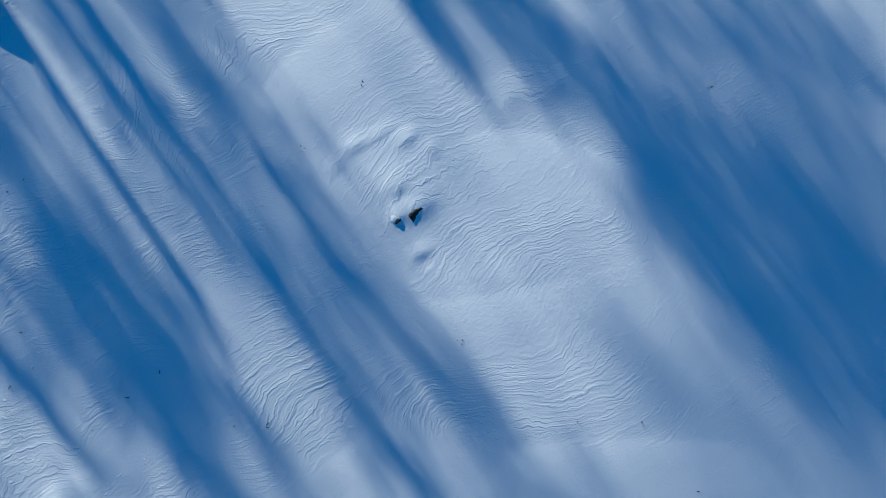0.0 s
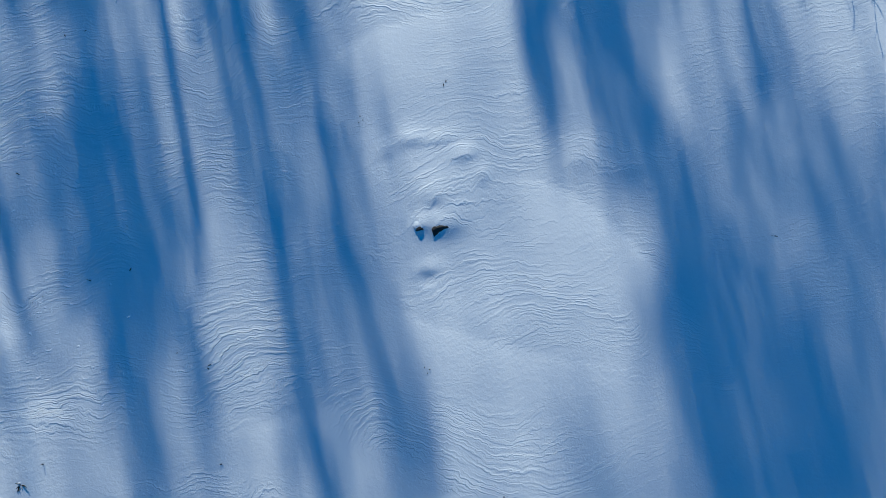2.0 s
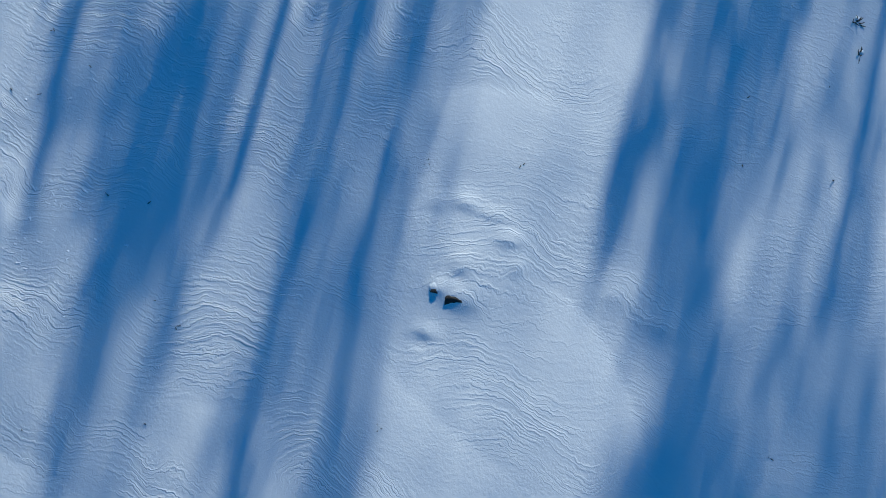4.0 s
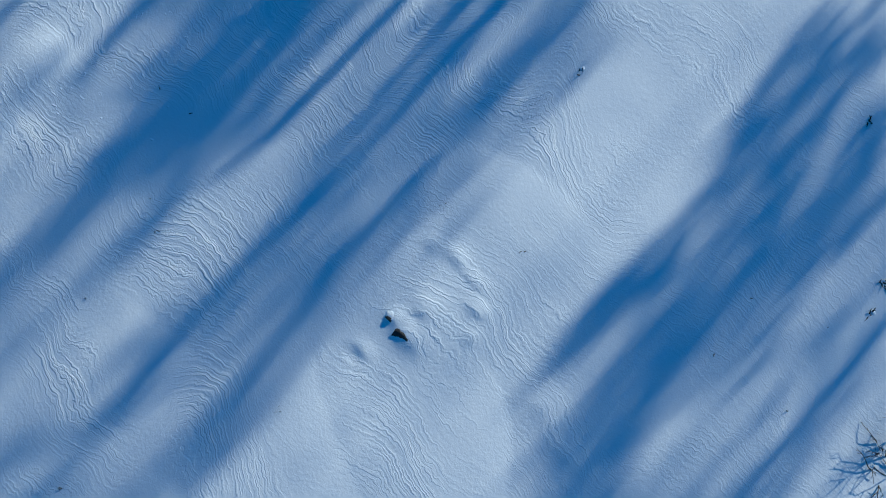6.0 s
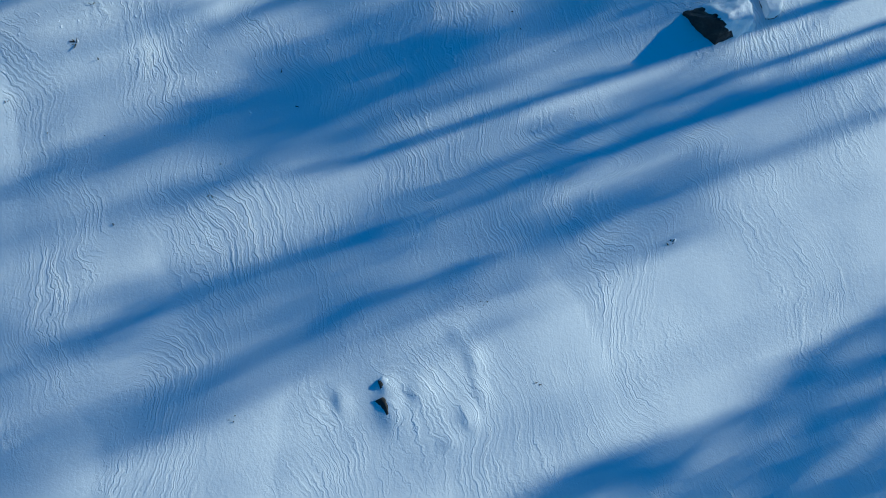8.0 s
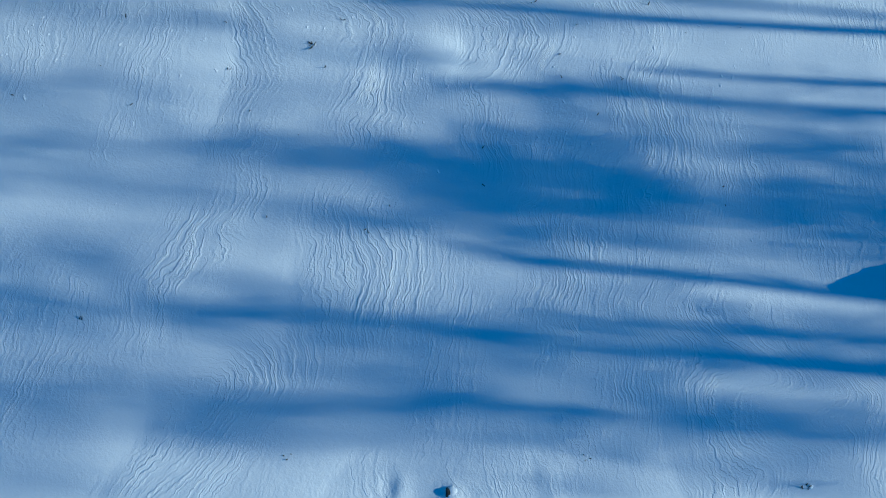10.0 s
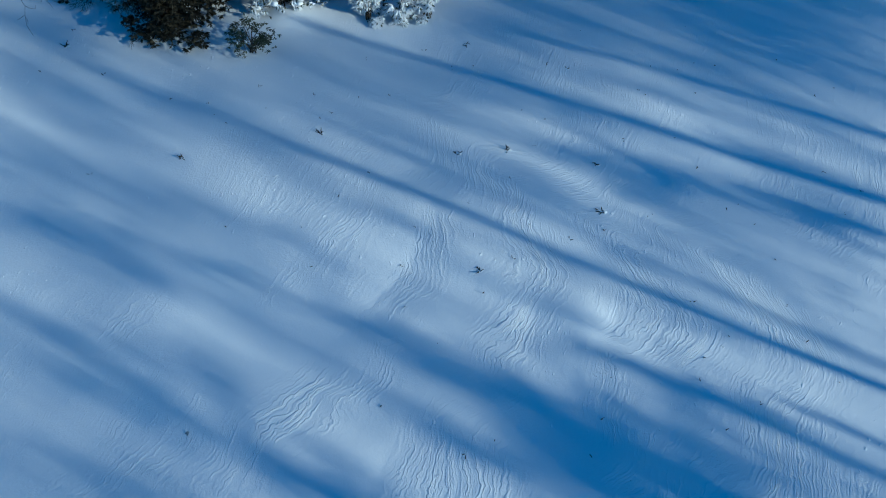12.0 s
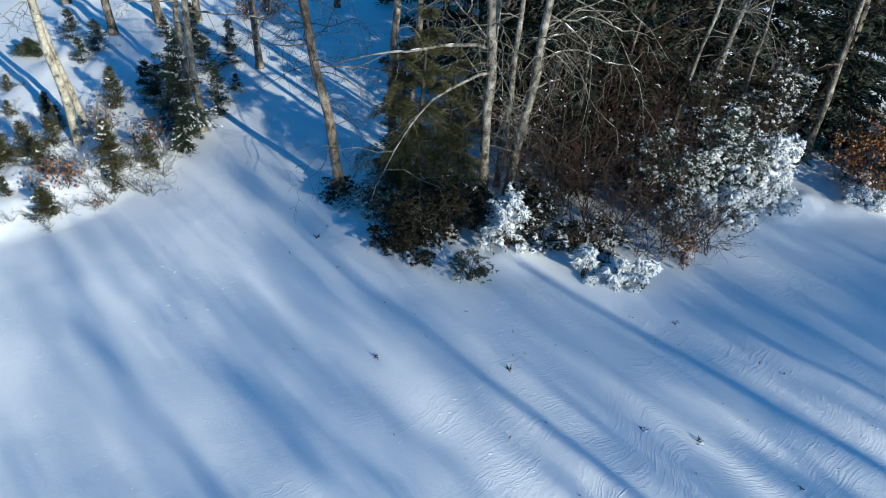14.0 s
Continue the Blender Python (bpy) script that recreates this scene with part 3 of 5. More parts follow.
# the openings between the crowns, through which the sun comes: from, to, across at both ends, breadth, how clear
GLEAMS_A = [
    (7, 14, -18.5, -18.5, 3, 0.7), (0.01, 1.04, -16.14, -16.14, 0.95, 0.5), (-4.45, -2.3, -16.39, -15.76, 0.86, 0.5), (7.2, 12, -15.5, -15.5, 2, 0.6),
    (-4.72, -2.7, -13.51, -13.44, 0.49, 0.8), (-2.7, -0.22, -13.44, -13.15, 0.49, 0.8), (6.5, 10, -13.2, -13.2, 1.3, 0.8), (-0.22, 1.94, -13.15, -13.13, 0.51, 0.8),
    (0.23, 1.46, -13.06, -12.83, 0.39, 0.7), (1.46, 3.22, -12.83, -12.56, 0.41, 0.7), (-4.81, -2.88, -12.51, -12.42, 0.52, 0.6), (7.2, 11, -12.4, -12.4, 1, 0.8),
    (-2.88, -1.08, -12.42, -12.28, 0.53, 0.6), (3.22, 5.84, -12.56, -12.04, 0.44, 0.7), (-1.08, 1.25, -12.28, -11.95, 0.54, 0.6), (5.84, 7.93, -12.04, -11.63, 0.47, 0.7),
]
GLEAMS_B = [
    (9, 13.5, -11.7, -11.7, 1.5, 0.8), (6.45, 8.2, -11.68, -11.55, 0.39, 0.6), (1.45, 2.58, -11.52, -11.39, 0.49, 0.6), (2.15, 3.42, -11.51, -11.34, 0.53, 0.6),
    (2.58, 4.95, -11.39, -10.83, 0.52, 0.6), (1.25, 2.36, -10.16, -10.41, 0.62, 0.5), (-4.4, -2.37, -9.56, -9.25, 1.07, 0.7), (-2.37, -1.19, -9.25, -9.16, 1.1, 0.7),
    (-0.35, 1.48, -8.97, -9.18, 0.84, 0.6), (-5.24, -2.7, -7.94, -7.72, 0.7, 0.7), (3.27, 4.74, -7.81, -7.76, 0.81, 0.9), (4.29, 5.72, -7.86, -7.69, 0.56, 0.7),
    (-2.7, -0.77, -7.72, -7.66, 0.73, 0.7), (0.52, 2.04, -7.34, -7.46, 1.24, 0.9), (-0.62, 0.52, -7.45, -7.34, 1.21, 0.9), (3.98, 5.27, -7.15, -6.87, 0.61, 0.8),
]
GLEAMS_C = [
    (3.51, 5.26, -6.91, -6.97, 0.75, 0.8), (-0.76, 0.1, -7.02, -6.79, 0.68, 0.8), (4.5, 6.42, -6.94, -6.61, 0.65, 0.7), (5.27, 7.15, -6.87, -6.67, 0.64, 0.8),
    (0.1, 1.54, -6.79, -6.63, 0.7, 0.8), (7.15, 9.12, -6.67, -6.43, 0.41, 0.7), (6.42, 8.5, -6.61, -6.38, 0.65, 0.7), (9.12, 12.15, -6.43, -6.16, 0.44, 0.7),
    (8.5, 10.58, -6.38, -6.2, 0.6, 0.8), (10.58, 12.27, -6.2, -6.12, 0.6, 0.8), (12.15, 13.31, -6.16, -6.05, 0.48, 0.7), (-0.78, 1.05, -6.07, -6.01, 0.65, 0.6),
    (2.98, 4.23, -5.95, -5.92, 0.68, 0.7), (12.31, 14.5, -5.24, -5.18, 0.43, 0.5), (4.66, 5.76, -5.14, -5.19, 0.53, 0.8), (1.36, 2.94, -4.91, -5.09, 0.6, 0.6),
]
GLEAMS_D = [
    (3.21, 4.16, -4.81, -4.9, 0.5, 0.8), (0.64, 1.93, -4.03, -4.05, 0.45, 0.6), (6.72, 7.6, -3.97, -4, 0.44, 0.8), (-0.44, 0.64, -3.93, -4.03, 0.44, 0.6),
    (6.43, 7.67, -4.07, -3.82, 0.25, 0.6), (4.76, 5.95, -3.83, -3.9, 0.66, 0.8), (2.36, 3.96, -3.4, -3.48, 0.53, 0.7), (1.46, 2.36, -3.2, -3.4, 0.5, 0.7),
    (9.78, 13.15, -3.02, -3.41, 0.42, 0.8), (7.77, 9.13, -3, -3.13, 0.36, 0.7), (5.31, 6.09, -2.96, -3.1, 0.43, 0.9), (6.7, 7.77, -3, -3, 0.36, 0.7),
    (7.59, 9.78, -2.8, -3.02, 0.37, 0.8), (5.51, 6.43, -2.42, -2.46, 0.33, 0.6), (9.29, 10.81, -0.5, -0.41, 0.48, 0.6),
]


def clear(s, v):
    """How much of the crown is left at each place, past the openings."""
    left = np.ones(len(s))
    for s0, s1, v0, v1, wide, strength in GLEAMS_A + GLEAMS_B + GLEAMS_C + GLEAMS_D:
        q = (s - s0) / (s1 - s0)
        inside = smooth(-0.18, 0.12, q) * smooth(-0.18, 0.12, 1 - q)
        off = np.abs(v - v0 - (v1 - v0) * q)
        left *= 1 - min(1.2 * strength, 0.97) * inside * (1 - smooth(0.25 * wide, 0.7 * wide, off))
    return left


# trunks whose long thin shadows cross the field: across at the near and far side, end, thickness, distance
TRUNKS = [(-8.6, -8.2, 11.5, .25, 27), (-13.2, -12.1, 9.0, .34, 28), (-15.4, -14.0, 5.0, .24, 27), (-7.5, -7.2, -3.8, .2, 26), (-3.7, -3.88, -1.4, .28, 25), (-2.95, -2.93, -1.9, .2, 26),
          (-2.47, -2.62, -0.8, .3, 28), (-6.95, -6.7, -0.8, .26, 30), (5.42, 5.4, -2.6, .26, 28), (-12.2, -11.6, -3.0, .18, 26)]
STANDS = [(1.95, 34), (3.5, 38), (4.9, 36), (7.2, 39), (-1.5, 38), (-2.65, 33), (-4.3, 38), (-5.1, 35), (-9.0, 38), (-11.5, 36), (-14.5, 39), (-17.5, 38),
          (2.75, 47), (-4.7, 50), (-11.0, 49), (5.8, 52), (-1.7, 53), (-16.0, 54), (-3.9, 66), (-9.8, 68), (4.4, 70), (-20.0, 66), (1.0, 72)]


def build_shade_trees():
    rng = np.random.default_rng(5)
    crowns = {k: [] for k in range(len(STANDS))}
    for row in BOUGHS_A + BOUGHS_B + BOUGHS_C + BOUGHS_D + BOUGHS_E + BOUGHS_F + BOUGHS_G + BOUGHS_H + BOUGHS_I + BOUGHS_J:
        lo, hi = (0, 45) if row[4] < 2 or row[0] >= 7 else (45, 60) if row[1] < 6.5 else (60, 90)
        crowns[min((k for k in crowns if lo <= STANDS[k][1] < hi), key=lambda k: abs(STANDS[k][0] - (row[2] + row[3]) / 2))].append(row)
    for k, (v, back) in enumerate(STANDS):
        rows = crowns[k]
        if not rows:
            continue
        root = sun_place(-back, v, 0.0)
        tree = thing("pine_tree", root, "tall pine with ragged boughs standing beyond the snow field", "tree", "pines towards the sun")
        top = max(r[1] for r in rows) + back
        h = top * TAN + 0.4
        g = Geo()
        z = np.linspace(0, h, 12)
        g.tube(np.stack([0.05 * np.sin(z), 0.05 * np.cos(z * 0.7), z], 1), 0.02 + 0.14 * np.linspace(1, 0, 12) ** 1.5, 8)
        g.object("trunk", BARK_DARK, tree)
        crown = Geo()
        for s0, s1, v0, v1, wide, dense in rows:
            bv = (v0 + v1) / 2
            mid = sun_place(0, bv - v, ((s0 + s1) / 2 + back) * TAN)
            limb = Geo()
            limb.tube([(0, 0, mid[2] - 0.5), mid * (0.5, 0.5, 1) - (0, 0, 0.1), mid], [0.05, 0.035, 0.02], 5)
            limb.object("limb", BARK_DARK, tree)
            area = (s1 - s0) * math.sin(SUN_UP) * wide
            flat, even = wide > 1.55, wide > 0.7
            ln, wd = (1.4, 0.05) if flat else (0.6, 0.055) if even else (0.6, 0.085)
            count = int(-math.log(1 - dense) * area / (0.5 * ln * wd * 0.58) * (1.6 if flat else 1.0))
            q = rng.uniform(0, 1, count)
            s = s0 + (s1 - s0) * q + rng.normal(0, 0.07 * (s1 - s0), count)
            taper = 0.8 + 0.2 * np.sin(np.clip(q, 0, 1) * math.pi)
            if even:
                # the twigs hang in upright sprays of uneven thickness, which draw the shade out into streaks
                sprays = max(2, int(wide / 0.24))
                share = rng.uniform(0.85, 1.15, sprays) if flat else rng.uniform(0.65, 1.35, sprays)
                pick = rng.choice(sprays, count, p=share / share.sum())
                u = ((pick + rng.uniform(0, 1, count)) / sprays - 0.5) * wide + rng.normal(0, 0.1 * wide if flat else 0.065, count) + bv - v
                if flat:
                    # gaps in the crown let the sun through in long patches
                    gap = smooth(0.3, 0.62, lattice(s / 1.5 + 9, (u + v) / 0.55 + 4, 31))
                    s = np.where(rng.uniform(0, 1, count) < (0.5 + 0.5 * gap) * clear(s, u + v), s, -2 * back)
                else:
                    s = np.where(rng.uniform(0, 1, count) < clear(s, u + v), s, -2 * back)
            else:
                u = np.clip(rng.normal(0, 0.36, count), -0.75, 0.75) * taper * wide + bv - v
            u = u + (v1 - v0) * (np.clip(q, 0, 1) - 0.5)
            kept = s > -back
            s, u, count = s[kept], u[kept], int(kept.sum())
            deep = rng.normal(0, 0.5, count)
            at = deep[:, None] * np.array(ALONG)[None] + u[:, None] * np.array(ACROSS)[None]
            at[:, 2] = (s + back - deep) * TAN
            crown.leaves(at - (0, 0, ln * 0.5), rng.normal(0, 0.1 if flat else 0.2, (count, 3)) + (0, 0, 1), ln, wd, rng, 0.05)
        tagged(crown.object("crown", NEEDLE_OLIVE, tree), kind="stuff")
    for near, far, end, thick, back in TRUNKS:
        slope = (far - near) / 10.0
        v_root = near + slope * (-back + 6)
        root = sun_place(-back, v_root, 0.0)
        tree = thing("bare_tree", root, "slender leafless tree standing beyond the snow field", "tree", "bare trees towards the sun")
        q = np.linspace(0, 1, 14)
        s = -back + (end + back) * q
        wob = 0.03 * np.sin(q * 17 + near)
        p = np.stack([sun_place(0, slope * (a + back) + w, (a + back) * TAN) for a, w in zip(s, wob)])
        g = Geo()
        g.tube(p, thick * 0.5 * np.linspace(1.1, 0.55, 14), 8)
        g.object("trunk", BARK_GREY, tree)
        for i in range(8, 14):
            twigs = Geo()
            a = p[i]
            turn = rng.uniform(0, 2 * math.pi)
            tip = a + np.array((math.cos(turn), math.sin(turn), 0.9)) * rng.uniform(0.5, 1.1)
            twigs.tube([a, (a + tip) / 2 + (0, 0, 0.08), tip], [0.03, 0.02, 0.008], 4)
            twigs.object("branch", BARK_GREY, tree)


build_shade_trees()


# ---- makers of trees and shrubs ----
def unit(v):
    v = np.asarray(v, float)
    return v / (np.linalg.norm(v) + 1e-9)


def wander(p, d, length, steps, rng, loose=0.16, droop=0.0):
    """A bent way from p along d."""
    pts, d = [np.asarray(p, float)], unit(d)
    for _ in range(steps):
        d = unit(d + rng.normal(0, loose, 3) + (0, 0, -droop))
        pts.append(pts[-1] + d * length / steps)
    return np.array(pts)


def sprout(geo, pts, r, depth, rng, many=4, loose=0.2, droop=0.0, spread=0.9, thin=0.5, size=0.45):
    """Twigs off a branch, and twigs off those."""
    total = np.linalg.norm(pts[-1] - pts[0])
    for _ in range(many):
        k = rng.integers(1, len(pts))
        d = unit(pts[k] - pts[k - 1])
        d = unit(d + rng.normal(0, spread, 3) * 0.8 + (0, 0, 0.12))
        q = wander(pts[k], d, total * size * rng.uniform(0.6, 1.3), 4, rng, loose, droop)
        w = max(r * thin, 0.004)
        geo.tube(q, np.linspace(w, max(w * 0.35, 0.003), 5), 4 if w > 0.012 else 3, cap=False)
        if depth > 1:
            sprout(geo, q, w, depth - 1, rng, max(2, many - 1), loose, droop, spread, thin, size)


def bare_tree(base, via, height, r, bark, label, seed, limbs=(), extra=6, twigs=0, group="bare trees of the wood"):
    """A leafless tree: via is a point (dx, dy, z) that the trunk passes; limbs: (z, heading, rise, length, thickness);
    twigs: how many thin drooping branches leave the lower trunk."""
    rng = np.random.default_rng(seed)
    tree = thing("bare_tree", base, label, "tree", group)
    lean = np.array(via[:2]) / via[2]
    z = np.linspace(-0.15, height, 30)
    wob = 0.016 * np.stack([np.sin(z * 1.3 + seed) + 0.4 * np.sin(z * 2.9 + 2 * seed), np.cos(z * 1.1 + seed)], 1) * np.clip(z, 0, 3)[:, None]
    p = np.column_stack([z[:, None] * lean[None] + wob, z])
    rad = r * (1 - 0.62 * np.clip(z / height, 0, 1)) * (1 + 0.45 * np.exp(-np.clip(z, 0, 9) / 0.22))
    g = Geo()
    g.tube(p, rad, 12)
    g.object("trunk", bark, tree, smooth=True)
    fine = Geo()
    lines = [(lz, math.radians(h), rise, ln, th, *(rest or (0.05,))) for lz, h, rise, ln, th, *rest in limbs]
    for _ in range(extra):
        lines.append((rng.uniform(0.35, 0.95) * height, rng.uniform(0, 2 * math.pi), rng.uniform(0.1, 0.8), rng.uniform(0.12, 0.25) * height, r * rng.uniform(0.2, 0.4), 0.05))
    for lz, h, rise, ln, th, droop in lines:
        at = np.array([np.interp(lz, z, p[:, 0]), np.interp(lz, z, p[:, 1]), lz])
        way = (math.cos(h), math.sin(h), rise)
        q = wander(at, way, ln, 9, rng, 0.21 if droop > 0.1 and th < 0.04 else 0.12, droop * rng.uniform(0.7, 1.2))
        lg = Geo()
        lg.tube(q, np.linspace(th, th * 0.2, 10) * (0.75 if th < 0.04 else 1), 7)
        limb = lg.object("limb", bark, tree, smooth=True)
        if bark is BARK_PALE and th >= 0.03:
            cap = Geo()
            for i in range(1, 8):
                if rng.uniform() < 0.45:
                    e = q[i + 1] - q[i]
                    cap.finger((q[i] + q[i + 1]) / 2 + (0, 0, th * (1 - 0.09 * i) * 0.85), e, np.linalg.norm(e) * rng.uniform(0.2, 0.45), th * (1 - 0.09 * i) * 0.4, rng)
            if cap.n:
                tagged(cap.object("snow_line", SNOW_CLUMP, limb, "thin snow lying along the limb", smooth=True), kind="stuff")
        hang = 0.05 + 1.3 * droop if droop > 0.05 else 0.08
        sprout(fine, q, th * 0.45, 3 if lz < 5.5 and droop <= 0.1 or th >= 0.04 else 2, rng, 4 if droop > 0.1 and th < 0.04 else 5, 0.34, hang)
    rng = np.random.default_rng(seed + 500)
    for _ in range(twigs):
        lz, h = rng.uniform(1.3, 5.6), rng.uniform(0, 2 * math.pi)
        at = np.array([np.interp(lz, z, p[:, 0]), np.interp(lz, z, p[:, 1]), lz])
        th = rng.uniform(0.008, 0.014)
        q = wander(at, (math.cos(h), math.sin(h), rng.uniform(0.0, 0.5)), rng.uniform(0.7, 2.1), 8, rng, 0.2, rng.uniform(0.05, 0.2))
        fine.tube(q, np.linspace(th, 0.004, 9), 4, cap=False)
        sprout(fine, q, th * 0.6, 2, rng, 4, 0.3, 0.12)
    if lines:
        tagged(fine.object("branchwork", TWIG_PALE if bark is BARK_PALE else TWIG, tree), kind="stuff")
    return tree


def needle_spray(geo, pts, rng, reach, per, length, width):
    """Needles in tufts along a bough, out to both sides."""
    k = len(pts) * per
    i = rng.integers(1, len(pts), k)
    f = rng.uniform(0, 1, k)[:, None]
    at = pts[i - 1] * (1 - f) + pts[i] * f
    d = pts[i] - pts[i - 1]
    d /= np.linalg.norm(d, axis=1)[:, None] + 1e-9
    side = np.cross(d, (0, 0, 1.0)) * rng.choice([-1, 1], k)[:, None]
    at = at + side * (rng.uniform(0, 1, k) ** 0.8 * reach * (1.15 - i / len(pts)))[:, None] + rng.normal(0, 0.03, (k, 3))
    geo.leaves(at, d * 0.8 + side * 0.7 + rng.normal(0, 0.35, (k, 3)), length, width, rng, 0.05)


def conifer(name, base, height, spread, label, seed, needles, bark=BARK_DARK, low=0.1, whorls=12, per_whorl=6, droop=0.05, snow=0.0, per=26, needle=0.1, thick=None, trunk_r=None, category="tree", group="", ragged=0.0):
    rng = np.random.default_rng(seed)
    tree = thing(name, base, label, category, group)
    r = trunk_r or height * 0.014 + 0.008
    g = Geo()
    z = np.linspace(-0.1, height, 10)
    g.tube(np.column_stack([0.01 * np.sin(z), 0.01 * np.cos(z), z]), r * np.linspace(1, 0.15, 10), 8)
    g.object("trunk", bark, tree, smooth=True)
    wood, green, white = Geo(), Geo(), Geo()
    for k in range(whorls):
        f = k / (whorls - 1)
        zz = height * (low + (0.98 - low) * f)
        for _ in range(per_whorl):
            ln = spread * ((1 - f) ** 0.75 * 0.95 + 0.07) * rng.uniform(0.4, 1.2)
            h = rng.uniform(0, 2 * math.pi)
            ln *= 1 - ragged * (0.5 + 0.5 * math.sin(2 * h + 11 * f + seed))
            way = (math.cos(h), math.sin(h), 0.15 + 0.5 * f - droop * 4)
            q = wander((0, 0, zz + rng.normal(0, 0.03 * height / whorls)), way, ln, 5, rng, 0.08, droop)
            wood.tube(q, np.linspace(max(0.2 * r, 0.006), 0.004, 6), 3, cap=False)
            needle_spray(green, q, rng, 0.30 * ln + 0.05, int(per * (0.4 + ln / max(spread, 0.1))), needle, thick or needle * 0.28)
            if rng.uniform() < snow:
                for i in range(2, len(q)):
                    for _ in range(3):
                        a = q[i] + rng.normal(0, 0.22 * ln / 3, 3) * (1, 1, 0.1)
                        white.finger(a + (0, 0, 0.02), q[i] - q[i - 1] + rng.normal(0, 0.03, 3), rng.uniform(0.04, 0.1) * min(1, 0.35 + 0.6 * spread), rng.uniform(0.012, 0.026) * min(1, 0.4 + 0.55 * spread), rng)
    tagged(wood.object("branchwork", bark, tree), kind="stuff")
    tagged(green.object("foliage", needles, tree), kind="stuff")
    if snow:
        tagged(white.object("snow_load", SNOW_CLUMP, tree, "white snow lying on the boughs", smooth=True), kind="stuff")
    return tree


def leafy_shrub(name, base, height, spread, label, seed, leaf, snow=0.0, clusters=150, per=8, length=0.11, width=0.035, stems=10, lump=0.055, group="", category="shrub", hollow=0.55, twig=TWIG, cone=0.0, loose=1.0):
    """Stems that fork into drooping boughs of leaf rosettes; snow lies in heavy hanging clumps on some boughs."""
    rng = np.random.default_rng(seed)
    bush = thing(name, base, label, category, group)
    wood, green, white = Geo(), Geo(), Geo()
    boughs = max(9, clusters // 9)
    turn = rng.uniform(0, 2 * math.pi, boughs)
    up = rng.uniform(0.12, 1.0, boughs) ** (1 + 0.5 * cone)
    dome = np.sqrt(np.clip(1 - (np.abs(up - 0.3) / 0.74) ** 2.0, 0.03, 1))
    out = (dome * (1 - cone) + (1.06 - up) * cone) * rng.uniform(hollow, 1.05, boughs) * spread
    out *= 1 + 0.2 * np.sin(3 * turn + seed) * np.sin(5 * up + seed) + 0.15 * np.sin(7 * turn + 2 * up)
    tips = np.column_stack([np.cos(turn) * out, np.sin(turn) * out, up * height * rng.uniform(0.86, 1.08, boughs)])
    load = np.clip(snow * (0.25 + 1.5 * rng.uniform(0, 1, boughs)) * (1.55 - 0.95 * up), 0, 1) if snow < 0.7 else np.full(boughs, snow)
    for k in range(boughs):
        a = tips[k]
        root = a * (0.25, 0.25, 0.5) + rng.normal(0, 0.05, 3)
        if k < stems:
            wood.tube([(rng.normal(0, 0.07), rng.normal(0, 0.07), -0.08), root, a * (0.7, 0.7, 0.95)], [0.016, 0.012, 0.006], 5, cap=False)
        wood.tube([root, a * (0.7, 0.7, 0.92), a], [0.008, 0.006, 0.004], 3, cap=False)
        side = unit(a * (1, 1, 0))
        n = max(3, int(clusters / boughs * rng.uniform(0.5, 1.6)))
        reach = (0.06 + 0.13 * spread) * loose
        if load[k] > 0.85:
            white.lump(a - side * reach * 0.3, np.array((1.0, 1.0, 0.5)) * reach * rng.uniform(0.6, 1.0), rng, 0.35)
        for _ in range(n):
            c = a + rng.normal(0, reach, 3) * (1, 1, 0.7) - side * rng.uniform(-0.1, 0.5) * reach
            c[2] = max(c[2], 0.05)
            d = rng.normal(0, 1, (per, 3))
            d[:, 2] = -np.abs(d[:, 2]) * 0.6
            green.leaves(np.repeat(c[None], per, 0), d + side * 0.5, length, width, rng, 0.12)
            if rng.uniform() < load[k]:
                heavy = load[k] > 0.85
                s = lump * rng.uniform(0.6, 1.3)
                if heavy:
                    white.lump(c, (s * 0.5, s * 0.5, s * 0.3), rng, 0.5)
                m = int(per * (3.6 if heavy else 1.7))
                fall = rng.normal(0, 1, (m, 3)) * (0.75, 0.75, 0.5) + side * 0.7 - (0, 0, 1.0 if heavy else 0.55)
                fall /= np.linalg.norm(fall, axis=1)[:, None]
                ln = length * (rng.uniform(0.4, 0.78, m) if heavy else rng.uniform(0.28, 0.52, m))
                white.slivers(c + fall * ln[:, None] * 1.1 + rng.normal(0, 0.2 * s, (m, 3)) + (0, 0, 0.015), fall, ln, s * rng.uniform(0.15, 0.3, m))
    tagged(wood.object("branchwork", twig, bush), kind="stuff")
    tagged(green.object("foliage", leaf, bush), kind="stuff")
    if snow:
        tagged(white.object("snow_load", SNOW_CLUMP, bush, "white snow weighing down the leaves", smooth=True), kind="stuff")
    return bush


